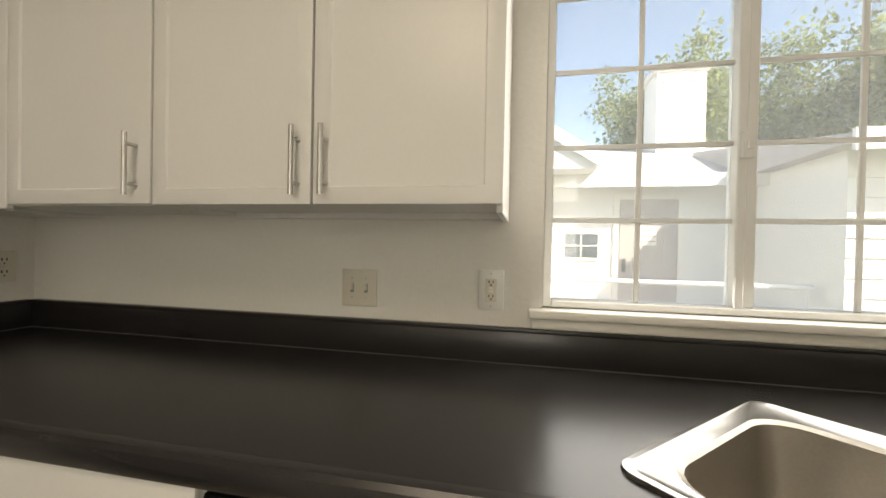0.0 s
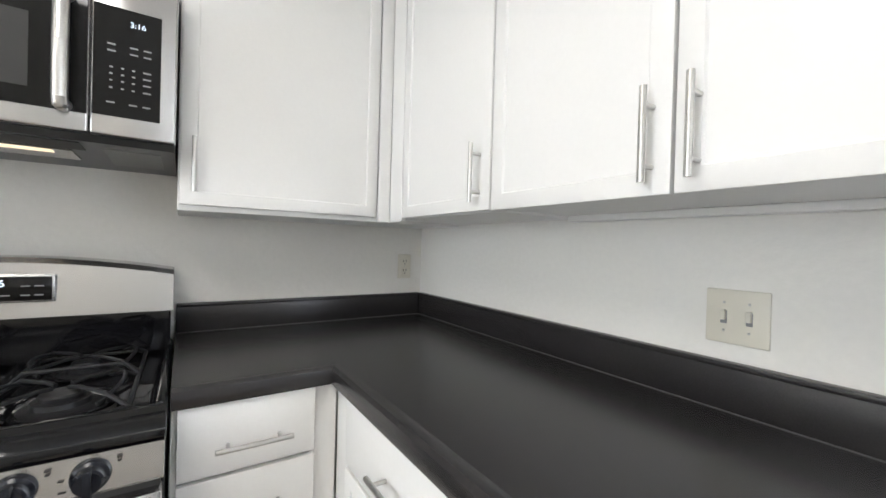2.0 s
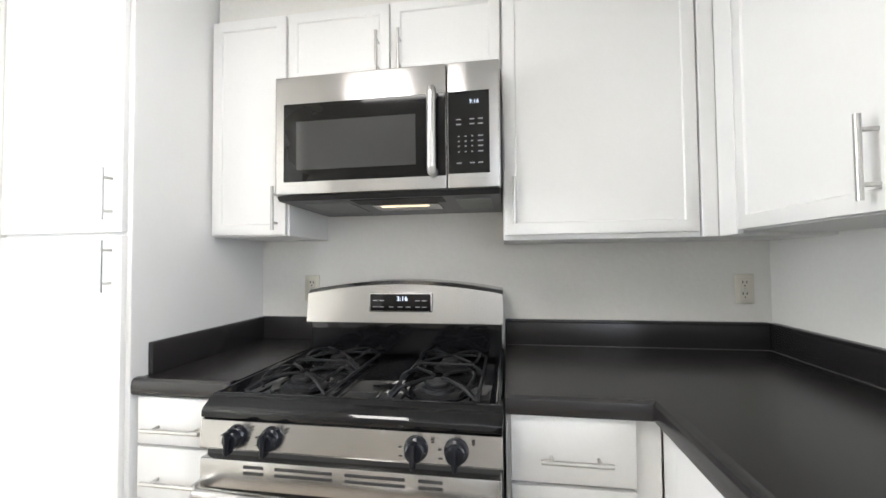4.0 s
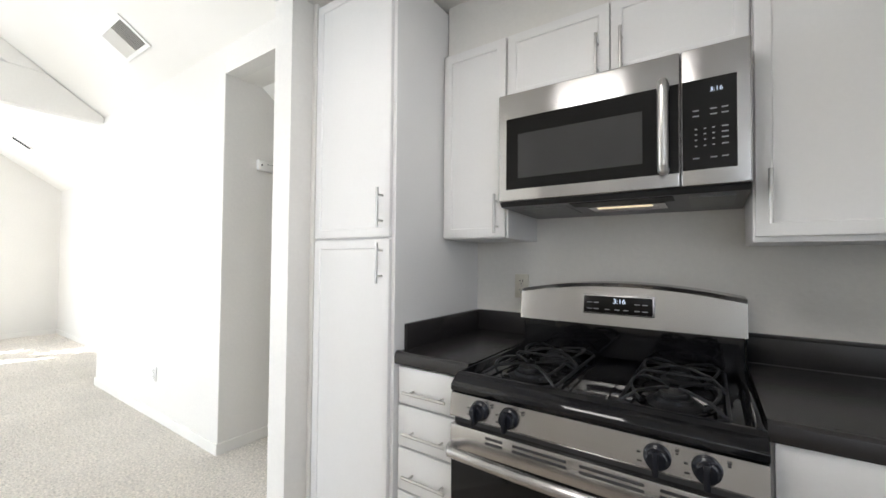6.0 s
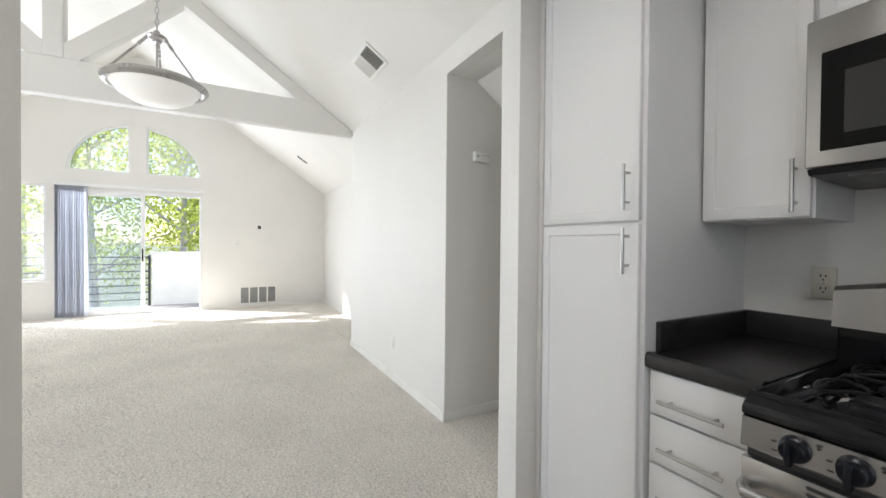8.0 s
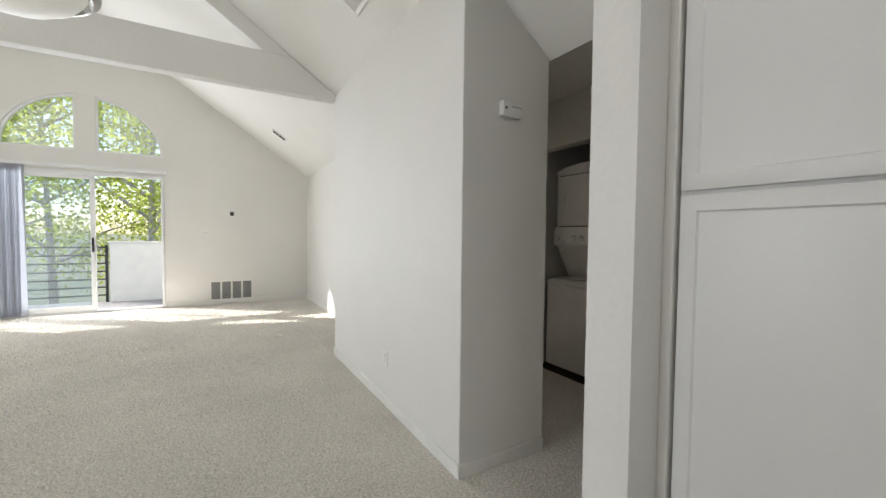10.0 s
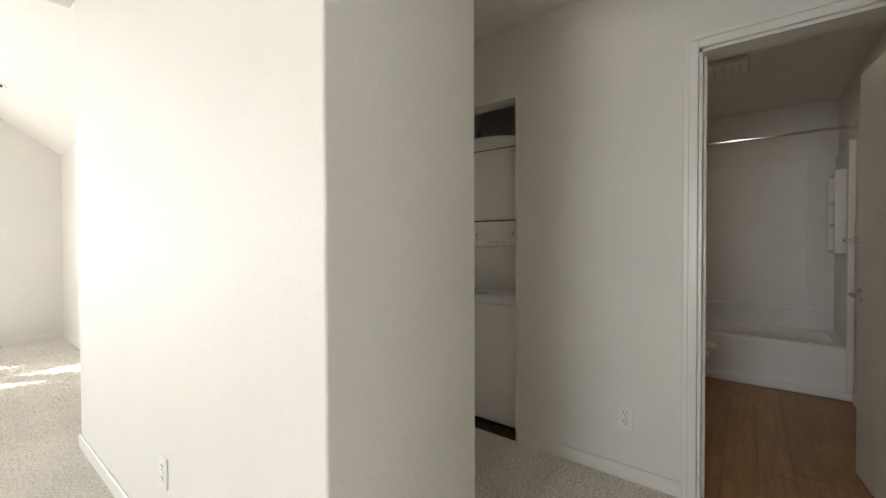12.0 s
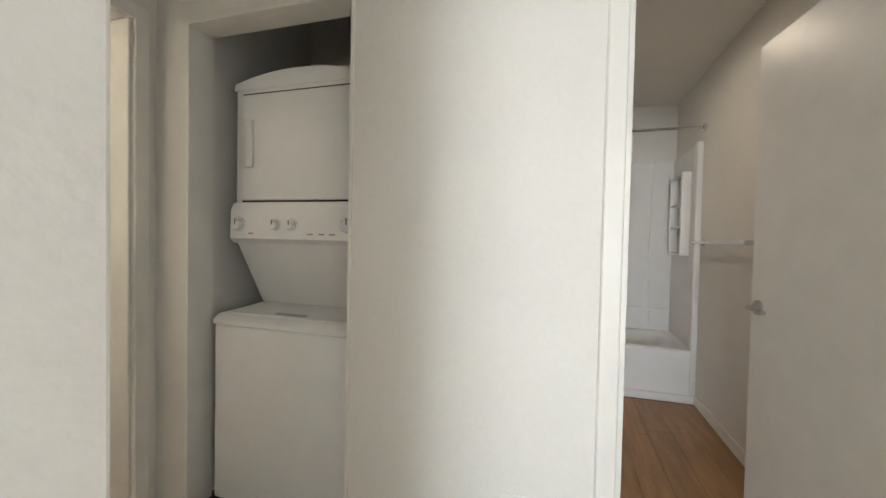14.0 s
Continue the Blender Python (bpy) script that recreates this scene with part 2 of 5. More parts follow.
def lathe(bm, profile, centre, axis="z", seg=28, sign=1):
    """Turns (radius, height) points round an axis through centre."""
    c, rings = Vector(centre), []
    for r, h in profile:
        ring = []
        for i in range(seg):
            a = 2 * math.pi * i / seg
            u, v, h2 = r * math.cos(a), r * math.sin(a), h * sign
            ring.append(bm.verts.new(c + Vector({"z": (u, v, h2), "x": (h2, u, v), "y": (u, h2, v)}[axis])))
        rings.append(ring)
    for a, b in zip(rings, rings[1:]):
        for i in range(seg):
            k = (i + 1) % seg
            bm.faces.new((a[i], a[k], b[k], b[i]))
    for ring in (rings[0], rings[-1]):
        if ring and profile[0][0] >= 0:
            try:
                bm.faces.new(ring)
            except ValueError:
                pass
    return bm


def tube(bm, pts, r, seg=8):
    for a, b in zip(pts, pts[1:]):
        rod(bm, a, b, r, seg)
    for p in pts[1:-1]:
        bmesh.ops.create_uvsphere(bm, u_segments=seg, v_segments=5, radius=r, matrix=Matrix.Translation(p))
    return bm


def sweep(bm, pts, r, seg=12):
    """One continuous round bar along a bent line."""
    pts, rings = [Vector(p) for p in pts], []
    for i, p in enumerate(pts):
        d = (pts[min(i + 1, len(pts) - 1)] - pts[max(i - 1, 0)]).normalized()
        u = d.cross(Vector((0, 0, 1))).normalized()
        v = d.cross(u)
        rings.append([bm.verts.new(p + (u * math.cos(2 * math.pi * k / seg) + v * math.sin(2 * math.pi * k / seg)) * r) for k in range(seg)])
    for a, b in zip(rings, rings[1:]):
        for k in range(seg):
            bm.faces.new((a[k], a[(k + 1) % seg], b[(k + 1) % seg], b[k]))
    bm.faces.new(rings[0])
    bm.faces.new(rings[-1][::-1])
    return bm


def part(name, bm, material, parent=None, label="", smooth=True):
    bmesh.ops.recalc_face_normals(bm, faces=bm.faces[:])
    vs = [v.co for v in bm.verts]
    c = Vector([(min(v[i] for v in vs) + max(v[i] for v in vs)) / 2 for i in range(3)])
    if parent is None:
        c.z = min(v.z for v in vs)
    bmesh.ops.translate(bm, verts=bm.verts[:], vec=-c)
    me = bpy.data.meshes.new(name)
    bm.to_mesh(me)
    bm.free()
    if smooth:
        me.shade_smooth()
        me.set_sharp_from_angle(angle=radians(32))
    me.materials.append(material)
    ob = new(name, me)
    ob.location = c
    PLACE[ob.name] = c.copy()
    if parent is not None:
        ob.parent = parent
        ob.location = c - PLACE[parent.name]
    if label:
        ob["label"] = label
    return ob


def thing(name, at, label, category, group="", kind=""):
    ob = new(name)
    ob.empty_display_size = 0.1
    ob.location = at
    PLACE[ob.name] = Vector(at)
    return tagged(ob, label, category, group, kind)


def setting(name, bm, material, label, category="wall"):
    return tagged(part(name, bm, material, smooth=False), label, category, kind="structure")


def side(facing, face):
    """Maps (along, out, up) to the world for a front that faces one way at a given plane."""
    return {"+x": lambda u, d, z: (face + d, u, z), "-x": lambda u, d, z: (face - d, u, z), "-y": lambda u, d, z: (u, face - d, z), "+y": lambda u, d, z: (u, face + d, z)}[facing]


def front(facing, face, u0, u1, z0, z1, thick=0.019, rail=0.0, sink=0.005):
    """A door or drawer front; rail > 0 gives it a recessed centre panel."""
    bm = bmesh.new()
    f = side(facing, face)
    a, b = Vector(f(u0, 0, z0)), Vector(f(u1, thick, z1))
    bmesh.ops.create_cube(bm, size=1, matrix=Matrix.LocRotScale((a + b) / 2, None, [abs(q) for q in b - a]))
    bmesh.ops.recalc_face_normals(bm, faces=bm.faces[:])
    out = (Vector(f(0, 1, 0)) - Vector(f(0, 0, 0))).normalized()
    bmesh.ops.bevel(bm, geom=bm.edges[:], offset=0.0022, segments=2, affect="EDGES", profile=0.5)
    if rail:
        bm.faces.ensure_lookup_table()
        big = max((q for q in bm.faces if q.normal.dot(out) > 0.9), key=lambda q: q.calc_area())
        bmesh.ops.inset_region(bm, faces=[big], thickness=rail - 0.004, depth=0)
        bmesh.ops.inset_region(bm, faces=[big], thickness=0.005, depth=-sink)
    return bm


def bar_handle(facing, face, u, z, length, parent, upright=True):
    f = side(facing, face)
    bm = bmesh.new()
    h, stand, inset = length / 2, 0.032, 0.028
    if upright:
        rod(bm, f(u, stand, z - h), f(u, stand, z + h), 0.006, 12)
        for s in (-1, 1):
            rod(bm, f(u, 0.0, z + s * (h - inset)), f(u, stand, z + s * (h - inset)), 0.0045, 8)
    else:
        rod(bm, f(u - h, stand, z), f(u + h, stand, z), 0.006, 12)
        for s in (-1, 1):
            rod(bm, f(u + s * (h - inset), 0.0, z), f(u + s * (h - inset), stand, z), 0.0045, 8)
    return part("handle", bm, M_NICKEL, parent, "brushed nickel bar handle")


W, N_ = -2.44, 1.40
SL = 0.687


def roof_z(x):
    return 2.333 + SL * (x + 2.40) if x < 0.81 else 2.333 + SL * (4.02 - x)


# ---- structure ----
bm = boxes((-1.93, 4.02, -8.55, -1.272, -0.1, 0), (-2.40, -1.93, -8.55, -4.73, -0.1, 0), (-3.54, -1.93, -2.33, -1.335, -0.1, 0), (-3.54, -2.75, -1.335, -0.95, -0.1, 0), (-3.54, -2.51, -3.70, -2.33, -0.1, 0))
setting("floor_carpet", bm, M_CARPET, "beige cut-pile carpet over living room and hall", "carpet")
setting("floor_kitchen", boxes((-2.44, 0.65, -1.272, 1.40, -0.1, -0.002)), M_KFLOOR, "beige vinyl kitchen floor", "floor")
# floor colour holds the shade in front of and under the washer
setting("floor_laundry", boxes((-4.40, -3.54, -3.50, -2.69, -0.1, -0.002)), M_SHADEV, "brown vinyl floor of the laundry closet, darkened for its shade", "floor")

bm = boxes((-2.56, -0.545, 1.40, 1.55, 0, 2.44), (0.525, 0.77, 1.40, 1.55, 0, 2.44), (-0.545, 0.525, 1.40, 1.55, 0, 1.075), (-0.545, 0.525, 1.40, 1.55, 2.06, 2.44))
setting("wall_kitchen_north", bm, M_WALL, "off-white painted kitchen wall with window")
setting("wall_kitchen_west", boxes((-2.56, -2.44, -1.21, 1.40, 0, 2.44)), M_WALL, "off-white painted wall behind the range")
setting("wall_kitchen_east", boxes((0.65, 0.77, -1.21, 1.40, 0, 2.44)), M_WALL, "off-white painted kitchen wall")
setting("ceiling_kitchen", boxes((-2.56, 0.77, -1.21, 1.55, 2.44, 2.54)), M_CEIL, "white textured kitchen ceiling", "ceiling")
bm = prism(bmesh.new(), [(-1.93, 0), (-1.66, 0), (-1.66, 2.44), (-0.095, 2.44), (-0.095, 0), (4.02, 0), (4.02, 2.333), (0.81, 4.538), (-1.93, 2.656)], "y", -1.335, -1.21)
setting("wall_partition", bm, M_WALL, "off-white textured wall between kitchen and living room")
setting("wall_hall_north", boxes((-2.75, -1.93, -1.335, -1.21, 0, 2.48), (-2.75, -2.56, -1.21, -0.85, 0, 2.48), (-3.54, -2.75, -0.95, -0.85, 0, 2.48)), M_WALL, "off-white textured hall wall")
setting("wall_block", boxes((-2.51, -1.93, -4.73, -2.33, 0, 2.70), bevel=0.006, seg=2), M_WALL, "white wall block between living room and hall")
setting("wall_hall_header", boxes((-2.03, -1.93, -2.33, -1.335, 2.48, 2.70)), M_WALL, "white header above the hall opening")
setting("wall_living_west", boxes((-2.52, -2.40, -8.67, -4.73, 0, 2.36)), M_WALL, "white side wall of the living room")
setting("wall_living_east", boxes((4.02, 4.14, -8.67, -3.25, 0, 2.36), (4.02, 4.14, -1.45, -1.21, 0, 2.36), (4.02, 4.14, -3.25, -1.45, 0, 0.5), (4.02, 4.14, -3.25, -1.45, 2.1, 2.36)), M_WALL, "white side wall of the living room")
bm = bmesh.new()
Y0, Y1 = -8.67, -8.553


def gable(pts):
    prism(bm, pts, "y", Y0, Y1)


AX, AZ, AA, AB = 0.81, 2.46, 0.955, 0.85
gable([(-2.52, 0), (-0.15, 0), (-0.15, roof_z(-0.15)), (-2.52, roof_z(-2.52))])
gable([(-0.15, 2.15), (1.86, 2.15), (1.86, AZ), (-0.15, AZ)])
arc = [(AX - AA * math.cos(math.pi * i / 28), AZ + AB * math.sin(math.pi * i / 28)) for i in range(29)]
left = [p for p in arc if p[0] <= AX + 1e-4]
right = [p for p in arc if p[0] >= AX - 1e-4]
gable([(-0.15, AZ)] + left + [(AX, roof_z(AX)), (-0.15, roof_z(-0.15))])
gable(right + [(1.86, AZ), (1.86, roof_z(1.86)), (AX, roof_z(AX))])
gable([(0.69, AZ), (0.93, AZ), (0.93, AZ + AB * 0.995), (0.69, AZ + AB * 0.995)])
gable([(1.86, 0), (2.0, 0), (2.0, roof_z(2.0)), (1.86, roof_z(1.86))])
gable([(2.0, 0), (2.95, 0), (2.95, 0.62), (2.0, 0.62)])
gable([(2.0, 2.2), (2.95, 2.2), (2.95, roof_z(2.95)), (2.0, roof_z(2.0))])
gable([(2.95, 0), (4.14, 0), (4.14, roof_z(4.14)), (2.95, roof_z(2.95))])
setting("wall_window_gable", bm, M_WALL, "cream gable wall with sliding door and arched windows")
bm = prism(bmesh.new(), [(-2.52, roof_z(-2.52)), (0.81, 4.538), (0.81, 4.66), (-2.52, roof_z(-2.52) + 0.12)], "y", -8.67, -1.21)
setting("ceiling_slope_west", bm, M_CEIL, "white sloping vaulted ceiling", "ceiling")
bm = prism(bmesh.new(), [(0.81, 4.538), (4.14, roof_z(4.14)), (4.14, roof_z(4.14) + 0.12), (0.81, 4.66)], "y", -8.67, -1.21)
setting("ceiling_slope_east", bm, M_CEIL, "white sloping vaulted ceiling", "ceiling")

bm = boxes((-3.66, -3.54, -3.77, -3.48, 0, 2.48), (-3.66, -3.54, -3.48, -2.70, 2.07, 2.48), (-3.66, -3.54, -2.70, -1.800, 0, 2.48), (-3.66, -3.54, -1.800, -1.07, 2.06, 2.48), (-3.66, -3.54, -1.07, -0.85, 0, 2.48))
setting("wall_hall_west", bm, M_WALL, "cream hall wall with laundry and bathroom openings")
bm = boxes((-3.54, -3.44, -3.77, -3.65, 0, 2.48), (-3.44, -2.66, -3.77, -3.65, 2.05, 2.48), (-2.66, -2.51, -3.77, -3.65, 0, 2.48))
setting("wall_hall_south", bm, M_WALL, "cream hall end wall with a doorway")
setting("ceiling_hall", boxes((-3.66, -2.03, -3.77, -0.85, 2.48, 2.58)), M_CEIL, "cream hall ceiling", "ceiling")
# unseen extra height, added so the closet stays dark above the dryer
bm = boxes((-4.52, -4.40, -3.62, -2.65, 0, 3.3), (-4.40, -3.66, -3.62, -3.50, 0, 3.3), (-4.40, -3.66, -2.69, -2.65, 0, 3.3), (-3.66, -3.60, -3.62, -2.65, 2.49, 3.3))
setting("wall_laundry", bm, M_WALL, "cream walls of the laundry closet")
setting("ceiling_laundry", boxes((-4.52, -3.60, -3.62, -2.65, 3.3, 3.36)), M_CEIL, "white laundry closet ceiling, raised out of view to keep the top dark", "ceiling")
bm = boxes((-6.44, -3.66, -0.99, -0.87, 0, 2.46), (-6.44, -6.32, -2.65, -0.99, 0, 2.46), (-6.32, -3.66, -2.65, -2.60, 0, 2.46))
setting("wall_bathroom", bm, M_WALL, "beige bathroom walls")
setting("ceiling_bathroom", boxes((-6.44, -3.66, -2.65, -0.87, 2.46, 2.54)), M_CEIL, "beige bathroom ceiling", "ceiling")
bm = boxes((-4.02, -3.90, -5.2, -3.77, 0, 2.44), (-3.90, -2.52, -5.2, -5.08, 0, 2.44), (-2.64, -2.52, -5.08, -3.77, 0, 2.44))
setting("wall_vanity_room", bm, M_WALL, "cream walls of the room past the hall")
setting("ceiling_vanity_room", boxes((-4.02, -2.52, -5.2, -3.77, 2.44, 2.5)), M_CEIL, "cream ceiling", "ceiling")
setting("floor_vanity_room", boxes((-3.90, -2.64, -5.08, -3.70, -0.1, -0.003)), M_WOODV, "brown vinyl floor", "floor")

# baseboards and casings
bm = boxes((-1.93, -1.918, -4.73, -2.33, 0, 0.075), (-2.51, -1.918, -2.33, -2.318, 0, 0.075), (-2.40, -2.388, -8.55, -4.73, 0, 0.075), (-2.388, -0.2, -8.553, -8.541, 0, 0.075), (-3.54, -3.528, -2.70, -1.85, 0, 0.075), (-2.70, -1.66, -1.347, -1.335, 0, 0.075), (-2.51, -2.498, -3.65, -2.33, 0, 0.075), (-5.59, -3.66, -1.002, -0.99, 0, 0.075), bevel=0.003)
setting("baseboard", bm, M_TRIM, "low white painted baseboards", "baseboard")


def casing(name, y0, y1, top, w=0.058):
    b = boxes((-3.54, -3.522, y0 - w, y0, 0, top + w), (-3.54, -3.522, y1, y1 + w, 0, top + w), (-3.54, -3.522, y0, y1, top, top + w), bevel=0.004, seg=2)
    for q in boxes((-3.522, -3.514, y0 - w + 0.004, y0 - w + 0.022, 0, top + w - 0.004), (-3.522, -3.514, y0 - w + 0.022, y1 + w - 0.022, top + w - 0.022, top + w - 0.004)), boxes((-3.66, -3.54, y0 + 0.0005, y0 + 0.014, 0, top - 0.014), (-3.66, -3.54, y1 - 0.014, y1 - 0.0005, 0, top - 0.014), (-3.66, -3.54, y0 + 0.014, y1 - 0.014, top - 0.014, top - 0.0005), (-3.615, -3.60, y0 + 0.014, y0 + 0.026, 0, top - 0.014)):
        me = bpy.data.meshes.new("tmp")
        q.to_mesh(me)
        b.from_mesh(me)
        q.free()
        bpy.data.meshes.remove(me)
    return setting(name, b, M_TRIM, "white moulded door casing", "trim")


casing("trim_bath_door", -1.800, -1.07, 2.06)
bm = boxes((-3.66, -3.535, -3.48, -3.466, 0, 2.056), (-3.66, -3.535, -2.714, -2.70, 0, 2.056), (-3.66, -3.535, -3.48, -2.70, 2.056, 2.07), bevel=0.002)
setting("trim_laundry", bm, M_TRIM, "cream painted jamb of the laundry closet", "trim")
bm = boxes((-3.50, -3.44, -3.65, -3.632, 0, 2.11), (-2.66, -2.60, -3.65, -3.632, 0, 2.11), (-3.44, -2.66, -3.65, -3.632, 2.05, 2.11), (-3.44, -3.425, -3.77, -3.65, 0, 2.05), bevel=0.003)
setting("trim_end_door", bm, M_TRIM, "cream painted door casing", "trim")
# the strip beside the pantry and the kitchen opening's edge
setting("trim_pantry", boxes((-1.85, -1.768, -1.21, -1.186, 0, 2.44), bevel=0.003), M_TRIM, "white filler strip beside the pantry", "trim")

# ---- kitchen ----
UZ0, UZ1 = 1.335, 2.20


def cabinet(name, label, body, bz, doors, facing, face, at, group):
    """doors: (u0, u1, z0, z1, rail, handle) with handle None or (u, z, length, upright)."""
    c = thing(name, at, label, "cabinet", group)
    part("body", boxes(*body, bevel=0.002), M_CAB, c)
    for u0, u1, z0, z1, rail, h in doors:
        d = part("drawer_front" if bz else "door", front(facing, face, u0, u1, z0, z1, rail=rail), M_CAB, c)
        if h:
            bar_handle(facing, face + (0.019 if facing == "+x" else -0.019), h[0], h[1], h[2], d, h[3])
    return c


UP = "white wall cabinets"
FX = -2.118   # carcass front of the wall cabinets beside the range
FY = 1.078    # carcass front of the wall cabinets beside the window
HZ = 1.44
cabinet("wall_cabinet", "white wall cabinet with recessed panel door beside the pantry", [(W, FX, -0.705, -0.39, 1.36, UZ1)], False, [(-0.70, -0.397, 1.365, UZ1 - 0.01, 0.055, (-0.43, 1.46, 0.16, True))], "+x", FX, (-2.28, -0.55, 1.36), UP)
cabinet("wall_cabinet", "short white wall cabinet with two doors above the microwave", [(W, FX, -0.389, 0.398, 1.92, UZ1)], False, [(-0.385, 0.004, 1.925, UZ1 - 0.01, 0.05, (-0.035, 2.00, 0.15, True)), (0.010, 0.394, 1.925, UZ1 - 0.01, 0.05, (0.045, 2.00, 0.15, True))], "+x", FX, (-2.28, 0.0, 1.92), UP)
cabinet("wall_cabinet", "white corner wall cabinet with one broad door over the counter", [(W, FX, 0.399, 1.396, UZ0 - 0.005, UZ1), (FX, FX + 0.019, 1.012, 1.060, UZ0 - 0.005, UZ1)], False, [(0.405, 1.006, UZ0 + 0.012, UZ1 - 0.01, 0.055, (0.437, 1.46, 0.155, True))], "+x", FX, (-2.28, 0.7, 1.33), UP)
cabinet("wall_cabinet", "white wall cabinet with single recessed door in the corner", [(FX + 0.02, -1.523, FY, 1.398, UZ0 + 0.005, UZ1), (FX + 0.02, -2.005, FY - 0.019, FY, UZ0 - 0.005, UZ1)], False, [(-2.0, -1.526, UZ0 + 0.008, UZ1 - 0.01, 0.055, (-1.567, HZ, 0.155, True))], "-y", FY, (-1.75, 1.24, UZ0), UP)
cabinet("wall_cabinet", "white wall cabinet with two recessed doors beside the window", [(-1.522, -0.645, FY, 1.398, UZ0 + 0.012, UZ1), (-0.660, -0.645, FY, 1.398, UZ0 - 0.012, UZ0 + 0.012), (-1.522, -0.66, 1.36, 1.398, UZ0 - 0.006, UZ0 + 0.012)], False, [(-1.519, -1.083, UZ0 + 0.006, UZ1 - 0.01, 0.055, (-1.113, HZ - 0.003, 0.155, True)), (-1.077, -0.645, UZ0 + 0.006, UZ1 - 0.01, 0.055, (-1.042, HZ - 0.003, 0.155, True))], "-y", FY, (-1.08, 1.24, UZ0), UP)
setting("soffit", boxes((W, FX - 0.02, -0.705, 1.40, UZ1, 2.44), (FX - 0.02, -0.645, FY + 0.02, 1.40, UZ1, 2.44)), M_WALL, "painted soffit above the wall cabinets", "soffit")

# pantry
PX = -1.787
p = thing("pantry_cabinet", (-2.1, -0.95, 0), "tall white pantry cabinet with upper and lower doors", "cabinet")
part("body", boxes((W, PX, -1.182, -0.712, 0.1, 2.42), (W + 0.02, PX - 0.06, -1.18, -0.714, 0, 0.1), bevel=0.002), M_CAB, p)
d = part("door", front("+x", PX, -1.173, -0.726, 0.12, 1.348, rail=0.05), M_CAB, p)
bar_handle("+x", PX + 0.019, -0.762, 1.255, 0.155, d)
d = part("door", front("+x", PX, -1.173, -0.726, 1.358, 2.41, rail=0.05), M_CAB, p)
bar_handle("+x", PX + 0.019, -0.762, 1.47, 0.155, d)

# base cabinets
BX = -1.822
c = thing("base_cabinet", (-2.1, -0.55, 0), "narrow white drawer base beside the pantry", "cabinet", "white base cabinets")
part("body", boxes((W, BX, -0.711, -0.386, 0.1, 0.872), (W + 0.02, BX - 0.06, -0.71, -0.387, 0, 0.1), bevel=0.002), M_CAB, c)
for z0, z1, hz in ((0.722, 0.862, 0.775), (0.562, 0.714, 0.622), (0.40, 0.554, 0.465), (0.12, 0.392, 0.30)):
    d = part("drawer_front", front("+x", BX, -0.70, -0.394, z0, z1), M_CAB, c)
    bar_handle("+x", BX + 0.019, -0.56, hz, 0.19, d, False)
c = thing("base_cabinet", (-2.1, 0.56, 0), "white drawer base cabinet beside the range", "cabinet", "white base cabinets")
part("body", boxes((W, BX, 0.399, 0.78, 0.1, 0.872), (W + 0.02, BX - 0.06, 0.40, 0.78, 0, 0.1), bevel=0.002), M_CAB, c)
for z0, z1, hz in ((0.700, 0.866, 0.765), (0.53, 0.690, 0.60), (0.12, 0.52, 0.45)):
    d = part("drawer_front", front("+x", BX, 0.412, 0.715, z0, z1), M_CAB, c)
    bar_handle("+x", BX + 0.019, 0.570, hz, 0.17, d, False)
BY = 0.782
c = thing("base_cabinet", (-1.4, 1.1, 0), "white drawer base cabinet under the long counter", "cabinet", "white base cabinets")
part("body", boxes((BX + 0.003, -1.09, BY, 1.395, 0.1, 0.872), (BX + 0.003, -1.09, BY + 0.06, 1.39, 0, 0.1), bevel=0.002), M_CAB, c)
d = part("drawer_front", front("-y", BY, -1.70, -1.10, 0.70, 0.866), M_CAB, c)
bar_handle("-y", BY - 0.019, -1.40, 0.775, 0.19, d, False)
for u0, u1 in ((-1.70, -1.404), (-1.398, -1.10)):
    d = part("door", front("-y", BY, u0, u1, 0.12, 0.69, rail=0.055), M_CAB, c)
    bar_handle("-y", BY - 0.019, u1 - 0.03 if u0 < -1.5 else u0 + 0.03, 0.60, 0.155, d)
w = thing("dishwasher", (-0.78, 1.1, 0), "black built-in dishwasher under the dark counter", "dishwasher")
part("body", boxes((-1.085, -0.485, BY + 0.01, 1.39, 0.02, 0.868), bevel=0.003), M_KNOB, w)
part("door", boxes((-1.082, -0.488, BY - 0.02, BY + 0.01, 0.12, 0.74), bevel=0.006, seg=2), M_BLACK, w)
part("control_panel", boxes((-1.082, -0.488, BY - 0.025, BY + 0.01, 0.745, 0.862), bevel=0.006, seg=2), M_BLACK, w)
c = thing("base_cabinet", (0.2, 0.9, 0), "white corner base cabinet under the sink", "cabinet", "white base cabinets")
bm = prism(bmesh.new(), [(-0.480, 1.395), (-0.480, BY), (-0.42, BY), (0.025, 0.34), (0.025, -0.08), (0.645, -0.08), (0.645, 1.395)], "z", 0.1, 0.68)
part("body", bm, M_CAB, c)
part("face_frame", prism(bmesh.new(), [(-0.480, BY), (-0.42, BY), (0.025, 0.34), (0.025, -0.08), (0.045, -0.08), (0.045, 0.35), (-0.412, BY + 0.02), (-0.480, BY + 0.02)], "z", 0.68, 0.872), M_CAB, c)
part("plinth", prism(bmesh.new(), [(-0.47, 1.39), (-0.47, 0.85), (-0.39, 0.85), (0.09, 0.36), (0.09, -0.07), (0.64, -0.07), (0.64, 1.39)], "z", 0, 0.1), M_CAB, c)


# countertops: a rounded nose, a coved splash with a small cap
def slab(bm, pts, z0=0.874, z1=0.914):
    prism(bm, pts, "z", z0, z1)
    return bm


